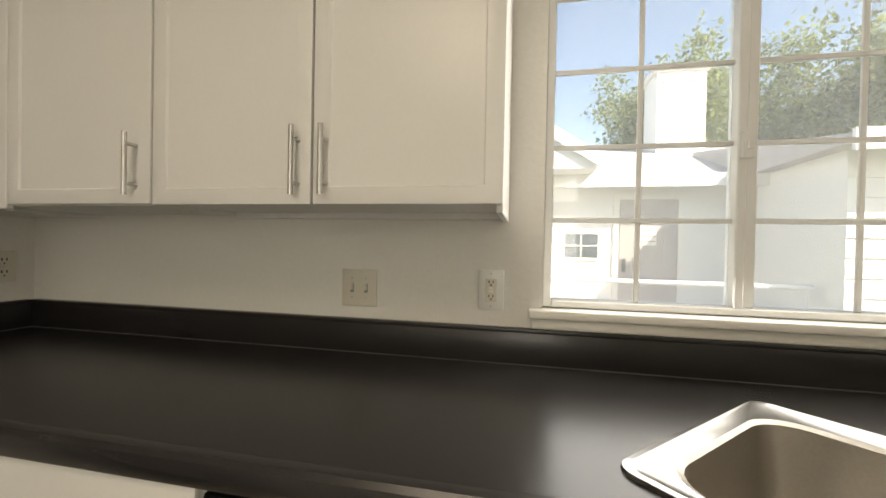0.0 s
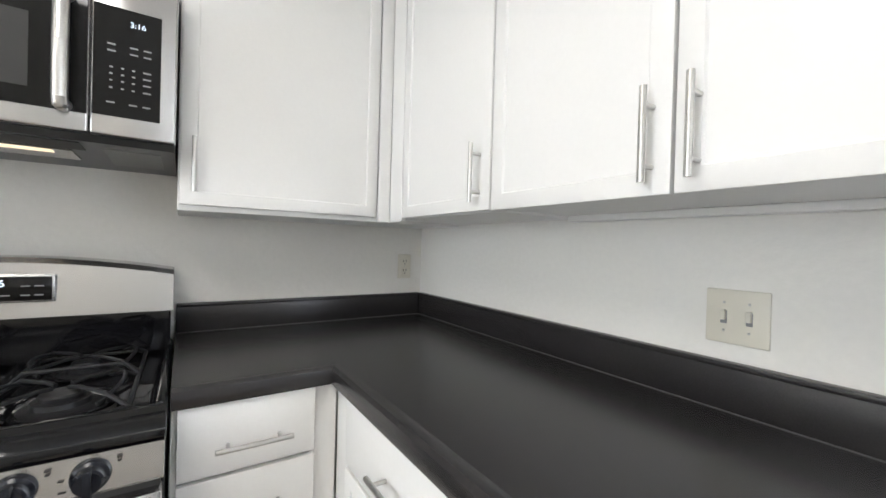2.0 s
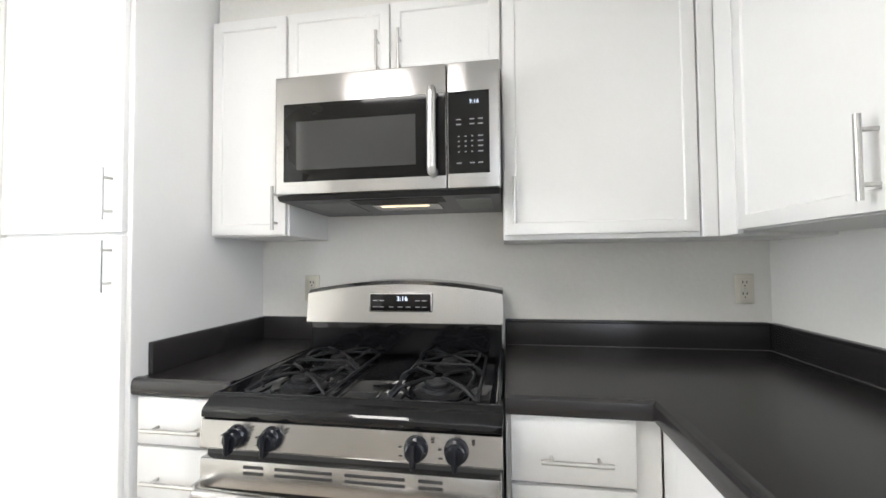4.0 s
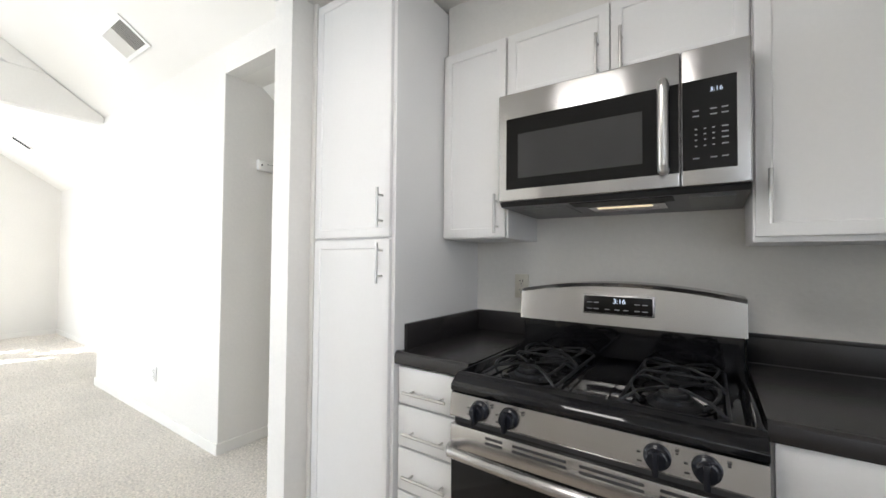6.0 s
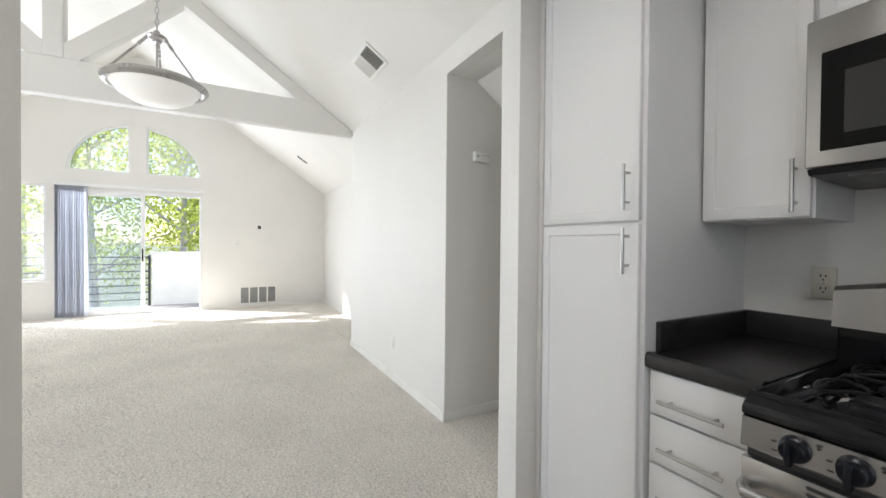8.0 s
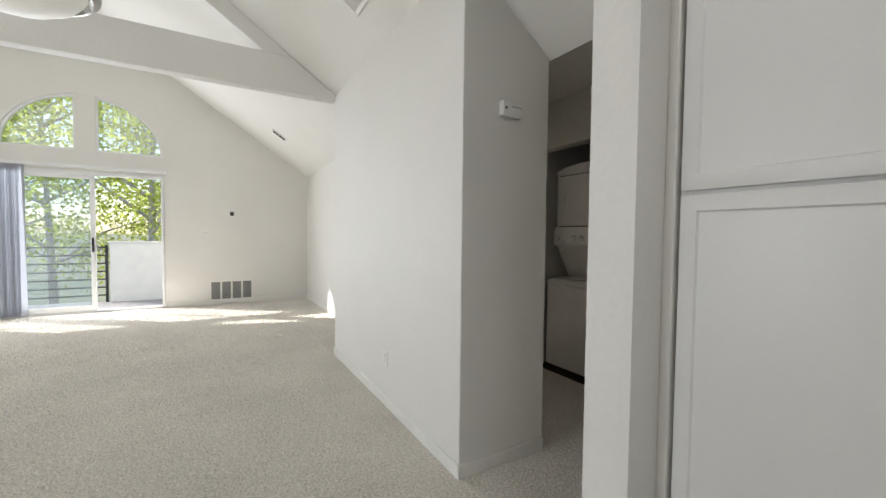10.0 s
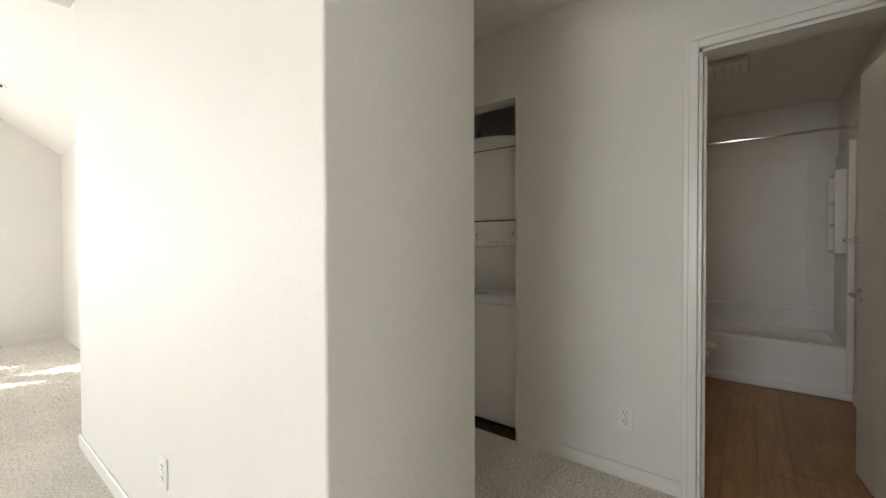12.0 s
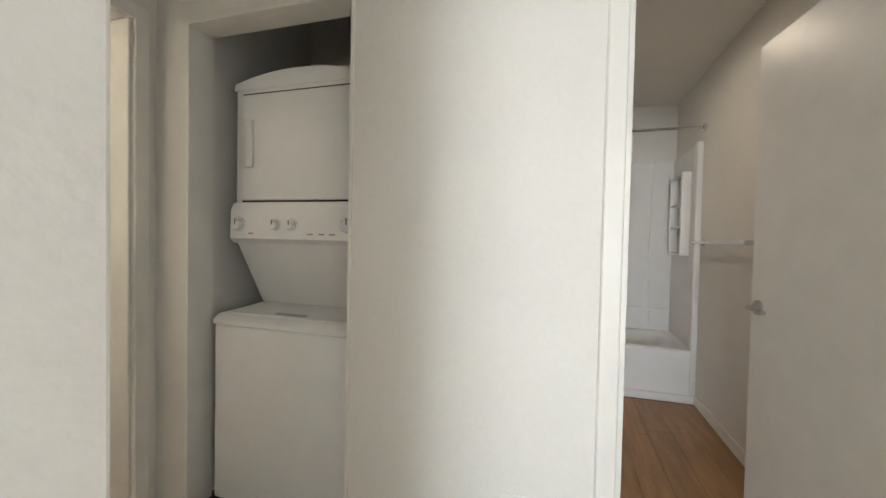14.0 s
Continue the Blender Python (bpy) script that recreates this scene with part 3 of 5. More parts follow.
def nose(bm, a, b, inward):
    """A rolled front edge between two plan points."""
    a, b, n = Vector((*a, 0)), Vector((*b, 0)), Vector((*inward, 0)).normalized()
    prof = [(0.0, 0.868), (-0.010, 0.869), (-0.014, 0.876), (-0.015, 0.896), (-0.012, 0.910), (-0.004, 0.9175), (0.010, 0.918), (0.024, 0.9145), (0.024, 0.868)]
    rows = [[bm.verts.new(p + n * d + Vector((0, 0, z))) for d, z in prof] for p in (a, b)]
    for i in range(len(prof) - 1):
        bm.faces.new((rows[0][i], rows[0][i + 1], rows[1][i + 1], rows[1][i]))
    bm.faces.new(rows[0])
    bm.faces.new(rows[1][::-1])


CX, CY = -1.805, 0.765
t = thing("countertop", (-1.2, 1.1, 0.87), "charcoal laminate countertop with rolled edge and backsplash", "countertop")
part("top", slab(bmesh.new(), [(W, 0.399), (CX + 0.001, 0.399), (CX + 0.001, CY + 0.001), (-1.2, CY + 0.001), (-1.2, 1.40), (W, 1.40)]), M_COUNTER, t, smooth=False)
# the slab goes round the sink's cut-out
ca, cb = Vector((-0.42, 0.90)), Vector((-0.085, 1.225))
sd = Vector((0.7071, -0.7071))
q1, q2, q3, q4 = ca + sd * 0.03, cb + sd * 0.03 - Vector((0.014, 0.014)), cb + sd * 0.80 - Vector((0.014, 0.014)), ca + sd * 0.80
part("top", slab(bmesh.new(), [(-1.2, CY + 0.001), (-0.43, CY + 0.001), tuple(q1), tuple(q2), (q2.x, 1.40), (-1.2, 1.40)]), M_COUNTER, t, smooth=False)
part("top", slab(bmesh.new(), [(q2.x, 1.40), tuple(q2), tuple(q3), (0.65, q3.y), (0.65, 1.40)]), M_COUNTER, t, smooth=False)
part("top", slab(bmesh.new(), [(0.65, q3.y), tuple(q3), tuple(q4), (0.005, 0.330), (0.005, -0.10), (0.65, -0.10)]), M_COUNTER, t, smooth=False)
part("top", slab(bmesh.new(), [(-0.43, CY + 0.001), (0.005, 0.330), tuple(q4), tuple(q1)]), M_COUNTER, t, smooth=False)
bm = bmesh.new()
nose(bm, (CX, 0.399), (CX, CY + 0.012), (-1, 0))
nose(bm, (CX - 0.012, CY), (-0.43, CY), (0, 1))
nose(bm, (-0.436, CY + 0.004), (0.008, 0.326), (0.7071, 0.7071))
nose(bm, (0.005, 0.332), (0.005, -0.10), (1, 0))
part("front_edge", bm, M_COUNTER, t)
bm = boxes((W, W + 0.02, 0.399, 1.38, 0.914, 1.016), (W, 0.65, 1.38, 1.40, 0.914, 1.016), (0.63, 0.65, -0.10, 1.38, 0.914, 1.016), bevel=0.004, seg=2)
part("backsplash", bm, M_COUNTER, t)
part("caulk_line", boxes((W + 0.0195, W + 0.0225, 0.40, 1.378, 0.9142, 0.9165), (W + 0.02, 0.63, 1.3775, 1.3805, 0.9142, 0.9165)), M_CAULK, t)
bm = boxes((W + 0.0005, W + 0.024, 0.40, 1.377, 1.006, 1.019), (W + 0.024, 0.626, 1.376, 1.3995, 1.006, 1.019), bevel=0.003, seg=2)
part("splash_cap", bm, M_COUNTER, t)
t = thing("countertop", (-2.1, -0.55, 0.87), "short charcoal laminate countertop between pantry and range", "countertop")
part("top", slab(bmesh.new(), [(W, -0.711), (CX - 0.03, -0.711), (CX + 0.001, -0.69), (CX + 0.001, -0.386), (W, -0.386)]), M_COUNTER, t, smooth=False)
bm = bmesh.new()
nose(bm, (CX, -0.724), (CX, -0.386), (-1, 0))
part("front_edge", bm, M_COUNTER, t)
part("backsplash", boxes((W, W + 0.02, -0.711, -0.386, 0.914, 1.016), (W + 0.02, -1.845, -0.711, -0.692, 0.914, 1.016), bevel=0.004, seg=2), M_COUNTER, t)



# sink, turned half way into the corner
def rounded(cx, cy, hx, hy, r, z, n=6):
    pts = []
    for sx, sy, a0 in ((1, 1, 0), (-1, 1, 90), (-1, -1, 180), (1, -1, 270)):
        for i in range(n + 1):
            a = radians(a0 + 90 * i / n)
            pts.append(Vector((cx + sx * (hx - r) + r * math.cos(a), cy + sy * (hy - r) + r * math.sin(a), z)))
    return pts


def loops(bm, rings, cap=True):
    vs = [[bm.verts.new(p) for p in ring] for ring in rings]
    for a, b in zip(vs, vs[1:]):
        for i in range(len(a)):
            k = (i + 1) % len(a)
            bm.faces.new((a[i], a[k], b[k], b[i]))
    if cap:
        bm.faces.new(vs[-1])
    return bm


s_mid = (Vector((-0.457, 0.879)) + Vector((0.496, 0.66))) / 2
m_sink = pose(s_mid.x, s_mid.y, 0, 0, 0, -45)
sink = thing("sink", (s_mid.x, s_mid.y, 0.75), "stainless steel corner sink set into the dark counter", "sink")


def sink_part(name, rings, cap=True, material=M_SINK):
    b = loops(bmesh.new(), rings, cap)
    bmesh.ops.transform(b, matrix=m_sink, verts=b.verts[:])
    return part(name, b, material, sink)


sink_part("rim", [rounded(0, 0, 0.420, 0.262, 0.035, 0.9145), rounded(0, 0, 0.418, 0.260, 0.034, 0.921), rounded(0, 0, 0.408, 0.250, 0.030, 0.9225), rounded(0, 0, 0.402, 0.244, 0.028, 0.9195), rounded(0, -0.02, 0.370, 0.204, 0.075, 0.9195)], False)
sink_part("bowl", [rounded(-0.0, -0.02, 0.371, 0.205, 0.075, 0.920), rounded(0, -0.02, 0.362, 0.196, 0.073, 0.914), rounded(0, -0.02, 0.350, 0.186, 0.07, 0.80), rounded(0, -0.02, 0.343, 0.179, 0.07, 0.752), rounded(0, -0.02, 0.325, 0.160, 0.065, 0.722), rounded(0, -0.02, 0.29, 0.128, 0.06, 0.708), rounded(0, -0.02, 0.22, 0.07, 0.05, 0.703)], True, M_BOWLSTEEL)

# kitchen window
WY = 1.455
win = tagged(thing("window_1", (-0.01, WY, 1.08), "white vinyl sliding window with grid bars over the sink", "window"), kind="structure")
part("window_frame", boxes((-0.544, -0.520, WY - 0.03, WY + 0.05, 1.078, 2.059), (0.50, 0.524, WY - 0.03, WY + 0.05, 1.078, 2.059), (-0.520, 0.50, WY - 0.03, WY + 0.05, 1.078, 1.098), (-0.520, 0.50, WY - 0.03, WY + 0.05, 2.037, 2.059), bevel=0.003), M_VINYL, win)
part("meeting_stile", boxes((-0.045, -0.022, WY - 0.028, WY + 0.03, 1.098, 2.037), (-0.020, 0.008, WY - 0.018, WY + 0.03, 1.098, 2.037), bevel=0.003), M_VINYL, win)
part("latch", boxes((-0.040, -0.012, WY - 0.045, WY - 0.028, 1.50, 1.57), (-0.032, -0.016, WY - 0.055, WY - 0.045, 1.52, 1.545), bevel=0.004, seg=2), M_VINYL, win)
for x0, x1 in ((-0.520, -0.045), (0.008, 0.50)):
    part("pane", boxes((x0, x1, WY + 0.008, WY + 0.012, 1.098, 2.037)), M_KGLASS, win).visible_shadow = False
    xm = (x0 + x1) / 2
    part("grid_bar", boxes((xm - 0.007, xm + 0.007, WY - 0.004, WY + 0.006, 1.098, 2.037), bevel=0.002), M_VINYL, win)
    for z in (1.333, 1.546, 1.768, 1.985):
        part("grid_bar", boxes((x0, x1, WY - 0.006, WY + 0.004, z - 0.007, z + 0.007), bevel=0.002), M_VINYL, win)
part("window_sill", boxes((-0.585, 0.565, 1.365, 1.425, 1.050, 1.076), (-0.575, 0.555, 1.383, 1.40, 1.018, 1.050), bevel=0.006, seg=3), M_TRIM, win)


# outlets and switches
def plate(name, label, facing, face, u, z, w, h, kind_, material=M_PLATE):
    f = side(facing, face)
    o = thing(name, f(u, 0, z - h / 2), label, "outlet" if "outlet" in kind_ else "switch" if kind_ == "switch" else "wall plate")
    a, b = f(u - w / 2, 0.0005, z - h / 2), f(u + w / 2, 0.007, z + h / 2)
    part("cover_plate", boxes((a[0], b[0], a[1], b[1], a[2], b[2]), bevel=0.0028, seg=2), material, o)

    def bit(nm, du, dz, bw, bh, d0, d1, m, pr):
        a, b = f(u + du - bw / 2, d0, z + dz - bh / 2), f(u + du + bw / 2, d1, z + dz + bh / 2)
        return part(nm, boxes((a[0], b[0], a[1], b[1], a[2], b[2]), bevel=0.001), m, pr)
    if kind_ == "outlet":
        for dz in (-0.022, 0.022):
            r = bit("socket", 0, dz, 0.032, 0.034, 0.006, 0.0095, material, o)
            for du in (-0.007, 0.007):
                bit("slot", du, dz + 0.004, 0.0035, 0.010, 0.0093, 0.0102, M_SLOT, r)
            bit("slot", 0, dz - 0.010, 0.005, 0.005, 0.0093, 0.0102, M_SLOT, r)
        bit("screw", 0, 0, 0.006, 0.006, 0.0065, 0.0085, M_NICKEL, o)
    if kind_ == "safety outlet":
        r = bit("insert", 0, 0, 0.034, 0.068, 0.006, 0.0095, M_PLATE, o)
        for dz in (-0.021, 0.021):
            for du in (-0.006, 0.006):
                bit("slot", du, dz + 0.003, 0.003, 0.008, 0.0093, 0.0102, M_SLOT, r)
            bit("slot", 0, dz - 0.006, 0.005, 0.005, 0.0093, 0.0102, M_SLOT, r)
        for dz in (-0.0045, 0.0045):
            bit("button", 0, dz, 0.013, 0.006, 0.0093, 0.0110, M_WPLATE, r)
        for dz in (-0.048, 0.048):
            bit("screw", 0, dz, 0.006, 0.006, 0.0065, 0.0085, M_NICKEL, o)
    if kind_ == "switch":
        for du in ((-0.023, 0.023) if w > 0.1 else (0,)):
            bit("toggle", du, 0.004, 0.009, 0.022, 0.006, 0.015, material, o)
            for dz in (-0.03, 0.03):
                bit("screw", du, dz, 0.005, 0.005, 0.0065, 0.0085, M_NICKEL, o)
            bit("slot", du, -0.001, 0.012, 0.028, 0.0066, 0.0076, M_GREYTXT, o)
    return o


plate("light_switch", "ivory double toggle switch plate above the counter", "-y", N_, -1.105, 1.114, 0.116, 0.116, "switch")
plate("wall_outlet", "white safety outlet with ivory insert beside the kitchen window", "-y", N_, -0.692, 1.124, 0.074, 0.118, "safety outlet", M_WPLATE)
plate("wall_outlet", "ivory duplex outlet in the counter corner", "+x", W, 1.305, 1.145, 0.068, 0.115, "outlet")
plate("wall_outlet", "ivory duplex outlet beside the range", "+x", W, -0.465, 1.145, 0.07, 0.115, "outlet")

# ---- range ----
R0, R1 = -0.383, 0.393
RX = -1.690
rg = thing("gas_range", (-2.1, 0.005, 0), "freestanding stainless steel gas range with black cooktop", "range")
part("body", boxes((-2.42, RX - 0.05, R0, R1, 0.03, 0.862), bevel=0.003), M_BLACK, rg)
part("cooktop", boxes((-2.335, RX - 0.055, R0 + 0.01, R1 - 0.01, 0.862, 0.894), bevel=0.004, seg=2), M_BLACK, rg)
bm = prism(bmesh.new(), [(RX - 0.085, 0.862), (RX + 0.004, 0.862), (RX + 0.003, 0.880), (RX - 0.006, 0.889), (RX - 0.034, 0.902), (RX - 0.046, 0.911), (RX - 0.058, 0.911), (RX - 0.070, 0.894), (RX - 0.085, 0.890)], "y", R0 - 0.002, R1 + 0.002)
bmesh.ops.bevel(bm, geom=bm.edges[:], offset=0.003, segments=2, affect="EDGES", profile=0.5)
part("front_lip", bm, M_BLACK, rg)
for y0, y1, s_ in ((R0 - 0.002, R0 + 0.034, 1), (R1 - 0.034, R1 + 0.002, -1)):
    e = (y0, y0 + 0.010, y0 + 0.018, y1) if s_ > 0 else (y1, y1 - 0.010, y1 - 0.018, y0)
    bm = prism(bmesh.new(), [(e[0], 0.862), (e[0], 0.906), (e[1], 0.915), (e[2], 0.915), (e[3], 0.894), (e[3], 0.862)], "x", -2.33, RX - 0.05)
    bmesh.ops.bevel(bm, geom=bm.edges[:], offset=0.003, segments=2, affect="EDGES", profile=0.5)
    part("side_rim", bm, M_BLACK, rg)
part("rear_rim", boxes((-2.335, -2.275, R0, R1, 0.890, 0.920), bevel=0.008, seg=3), M_BLACK, rg)
part("centre_rib", boxes((-2.275, RX - 0.09, -0.050, -0.042, 0.893, 0.897), (-2.275, RX - 0.09, 0.052, 0.060, 0.893, 0.897), bevel=0.0015), M_BLACK, rg)
bm = prism(bmesh.new(), [(RX - 0.04, 0.859), (RX - 0.004, 0.859), (RX + 0.002, 0.856), (RX + 0.010, 0.790), (RX + 0.006, 0.784), (RX - 0.04, 0.784)], "y", R0, R1)
cp = part("control_panel", bm, M_STEEL, rg, "brushed steel control panel")
for y in (-0.278, -0.182, 0.190, 0.286):
    b = lathe(bmesh.new(), [(0.0001, 0.034), (0.019, 0.034), (0.022, 0.030), (0.023, 0.016), (0.028, 0.011), (0.030, 0.0), (0.0001, 0.0)], (RX + 0.004, y, 0.820), "x", 24)
    me_box = boxes((RX + 0.026, RX + 0.052, y - 0.0065, y + 0.0065, 0.790, 0.847), bevel=0.004, seg=2)
    tmp = bpy.data.meshes.new("tmp")
    me_box.to_mesh(tmp)
    b.from_mesh(tmp)
    me_box.free()
    bpy.data.meshes.remove(tmp)
    part("knob", b, M_KNOB, cp, "black burner knob")
    for dy, z, w_ in ((0.040, 0.845, 0.004), (0.040, 0.838, 0.003), (-0.039, 0.822, 0.004), (-0.037, 0.802, 0.005)):
        part("mark", boxes((RX + 0.002, RX + 0.0105, y + dy - w_, y + dy + w_, z - 0.0012, z + 0.0012)), M_SLOT, cp)
part("door_gap", boxes((RX - 0.045, RX - 0.012, R0 + 0.006, R1 - 0.006, 0.752, 0.786)), M_SLOT, rg)
od = part("oven_door", boxes((RX - 0.04, RX + 0.010, R0 + 0.004, R1 - 0.004, 0.19, 0.760), bevel=0.006, seg=2), M_DGLASS, rg, "black glass oven door")
part("vent_trim", boxes((RX - 0.03, RX + 0.013, R0 + 0.003, R1 - 0.003, 0.690, 0.763), bevel=0.004, seg=2), M_STEEL, od, "steel trim with vent slots")
for y0, y1 in ((-0.256, -0.200), (-0.170, -0.018), (0.014, 0.164), (0.196, 0.254)):
    for z in (0.733, 0.748):
        part("vent_slot", boxes((RX + 0.010, RX + 0.0145, y0, y1, z - 0.0042, z + 0.0042), bevel=0.0015), M_SLOT, od)
bm = sweep(bmesh.new(), [(RX + 0.010, R0 + 0.014, 0.698), (RX + 0.030, R0 + 0.018, 0.697)] + [(RX + 0.050 + 0.014 * math.sin(math.pi * k / 12), R0 + 0.028 + (R1 - R0 - 0.056) * k / 12, 0.695) for k in range(13)] + [(RX + 0.030, R1 - 0.018, 0.697), (RX + 0.010, R1 - 0.014, 0.698)], 0.0155, 14)
part("handle", bm, M_STEEL, od, "brushed steel door handle")
part("oven_window", boxes((RX + 0.0102, RX + 0.0115, R0 + 0.10, R1 - 0.10, 0.28, 0.56)), M_DGLASS, od)
part("storage_drawer", boxes((RX - 0.028, RX + 0.010, R0 + 0.004, R1 - 0.004, 0.05, 0.183), bevel=0.006, seg=2), M_STEEL, rg)
# backguard with a bowed top
arcs = [(R0 + (R1 - R0) * i / 20, 1.150 + 0.037 * (1 - (2 * i / 20 - 1) ** 2)) for i in range(21)]
bm = bmesh.new()
fr = [bm.verts.new((-2.235 - 0.025, y, z)) for y, z in arcs]
ft = [bm.verts.new((-2.235 - 0.010, y, z - 0.014)) for y, z in arcs]
fb = [bm.verts.new((-2.232, y, 1.026)) for y, z in arcs]
bk = [bm.verts.new((-2.40, y, z)) for y, z in arcs]
bb = [bm.verts.new((-2.40, y, 1.026)) for y, z in arcs]
for i in range(20):
    for a, b in ((fb, ft), (ft, fr), (fr, bk), (bk, bb), (bb, fb)):
        bm.faces.new((a[i], a[i + 1], b[i + 1], b[i]))
for i in (0, 20):
    bm.faces.new((fb[i], ft[i], fr[i], bk[i], bb[i]))
bg = part("backguard", bm, M_STEEL, rg, "bowed brushed steel backguard")
part("backguard_base", boxes((-2.40, -2.262, R0 + 0.006, R1 - 0.006, 0.895, 1.028), bevel=0.004), M_BLACK, rg)
part("display_frame", boxes((-2.236, -2.2265, -0.122, 0.128, 1.068, 1.142), bevel=0.003, seg=2), M_STEEL, bg)
ds = part("display", boxes((-2.236, -2.2245, -0.117, 0.123, 1.073, 1.137), bevel=0.003, seg=2), M_DGLASS, bg, "dark clock display")


def lettering(text, size, m, material, parent):
    c_ = bpy.data.curves.new("text", "FONT")
    c_.body, c_.size, c_.align_x, c_.align_y = text, size, "CENTER", "CENTER"
    o_ = bpy.data.objects.new("text", c_)
    me = bpy.data.meshes.new_from_object(o_)
    bpy.data.objects.remove(o_)
    b = bmesh.new()
    b.from_mesh(me)
    bmesh.ops.transform(b, matrix=m, verts=b.verts[:])
    bpy.data.meshes.remove(me)
    return part("lettering", b, material, parent, smooth=False)


def on_x(x, y, z):
    return pose(x, y, z, 90, 0, 90)


lettering("3:16", 0.026, on_x(-2.2235, 0.012, 1.119), M_DIGIT, ds)
for y in (-0.095, -0.070, -0.030, 0.005, 0.035, 0.072, 0.098):
    for z in (1.088, 1.112):
        if not (abs(y) < 0.05 and z > 1.1):
            part("key_mark", boxes((-2.2245, -2.2238, y - 0.009, y + 0.009, z - 0.0015, z + 0.0015)), M_GREYTXT, ds)


# burners and grates
def burner(y, x, r):
    b = lathe(bmesh.new(), [(0.0001, 0.030), (r * 0.72, 0.030), (r * 0.78, 0.026), (r * 0.78, 0.018), (r, 0.016), (r * 1.05, 0.006), (r * 1.4, 0.002), (r * 1.5, 0.0), (0.0001, 0.0)], (x, y, 0.894), "z", 26)
    return part("burner", b, M_IRON, rg, "dull black burner cap")


def grate(y0, y1, x0, x1):
    """Bent-wire grate: a low ring and fingers that rise over two burners, bowed outward."""
    b = bmesh.new()
    z, top, r = 0.907, 0.938, 0.0048
    ym, xm = (y0 + y1) / 2, (x0 + x1) / 2
    ring = [(x0 + 0.025, y0), (x1 - 0.025, y0), (x1, y0 + 0.025), (x1, y1 - 0.025), (x1 - 0.025, y1), (x0 + 0.025, y1), (x0, y1 - 0.025), (x0, y0 + 0.025)]
    pts = [(x, y, z) for x, y in ring]
    tube(b, pts + [pts[0]], r)
    tube(b, [(xm, y0, z), (xm, y0 + 0.03, top), (xm, y1 - 0.03, top), (xm, y1, z)], r)
    for xc in ((x0 + xm) / 2, (xm + x1) / 2):
        hx, hy = (x1 - x0) / 4, (y1 - y0) / 2
        for k in range(4):
            a0 = radians(45 + 90 * k)
            cs, sn = math.cos(a0), math.sin(a0)
            e = (xc + hx * 0.86 * (1 if cs > 0 else -1), ym + hy * (1 if sn > 0 else -1))
            mid = (xc + cs * hx * 0.95, ym + sn * hy * 0.95)
            tube(b, [(e[0], e[1], z), (mid[0], mid[1], top - 0.004), (xc + cs * 0.045, ym + sn * 0.045, top), (xc + cs * 0.018, ym + sn * 0.018, top - 0.003)], r * 0.95, 7)
        for sy in (-1, 1):
            arc_ = [(xc + hx * 0.8 * math.sin(q), ym + sy * (hy * 0.52 + hy * 0.34 * math.cos(q)), z + (top - z) * (0.25 + 0.75 * math.cos(q))) for q in [radians(-80 + 20 * i) for i in range(9)]]
            tube(b, arc_, r * 0.9, 6)
    for x, y in ((x0 + 0.02, y0 + 0.004), (x1 - 0.02, y0 + 0.004), (x0 + 0.02, y1 - 0.004), (x1 - 0.02, y1 - 0.004)):
        rod(b, (x, y, 0.893), (x, y, z), r, 6)
    return part("grate", b, M_IRON, rg, "black cast wire burner grate")


for y in (-0.195, 0.212):
    for x, r in ((-1.868, 0.047), (-2.118, 0.038)):
        burner(y, x, r)
        part("drip_bowl", lathe(bmesh.new(), [(0.060, 0.0), (0.090, 0.0), (0.094, 0.004), (0.090, 0.006), (0.062, 0.001), (0.060, 0.0)], (x, y, 0.8935), "z", 28), M_BLACK, rg)
    grate(y - 0.118, y + 0.118, -2.245, -1.745)
part("vent_badge", boxes((-2.318, -2.30, -0.02, 0.02, 0.920, 0.923)), M_GREYTXT, rg)

# ---- microwave ----
MX = -2.008
Z0, Z1 = 1.494, 1.906
mw = thing("microwave", (-2.2, 0.005, 1.42), "stainless over-the-range microwave with black window", "microwave")
part("body", boxes((-2.43, MX - 0.04, -0.380, 0.392, Z0 - 0.004, Z1), bevel=0.003), M_STEEL, mw)
dr = part("door", boxes((MX - 0.04, MX, -0.382, 0.222, Z0, Z1), bevel=0.006, seg=3), M_STEEL, mw, "brushed steel door")
part("window_border", boxes((MX - 0.01, MX + 0.0025, -0.348, 0.219, 1.538, 1.808), bevel=0.0012), M_DGLASS, dr)
part("window_screen", boxes((MX - 0.01, MX + 0.0032, -0.300, 0.120, 1.578, 1.745), bevel=0.0004), M_WGLASS, dr)
part("emblem", lathe(bmesh.new(), [(0.0001, 0.003), (0.010, 0.003), (0.012, 0.0), (0.0001, 0.0)], (MX, 0.0, 1.855), "x", 20), M_NICKEL, dr)
bm = tube(bmesh.new(), [(MX, 0.180, 1.800), (MX + 0.036, 0.180, 1.806), (MX + 0.042, 0.180, 1.79), (MX + 0.046, 0.180, 1.68), (MX + 0.042, 0.180, 1.56), (MX + 0.036, 0.180, 1.545), (MX, 0.180, 1.550)], 0.015, 12)
part("handle", bm, M_NICKEL, dr, "curved brushed steel handle")
cpn = part("control_side", boxes((MX - 0.04, MX - 0.0005, 0.2235, 0.394, Z0, Z1), bevel=0.006, seg=3), M_STEEL, mw)
kp = part("keypad", boxes((MX - 0.01, MX + 0.002, 0.228, 0.360, 1.542, 1.808), bevel=0.001), M_DGLASS, cpn, "black glass keypad")
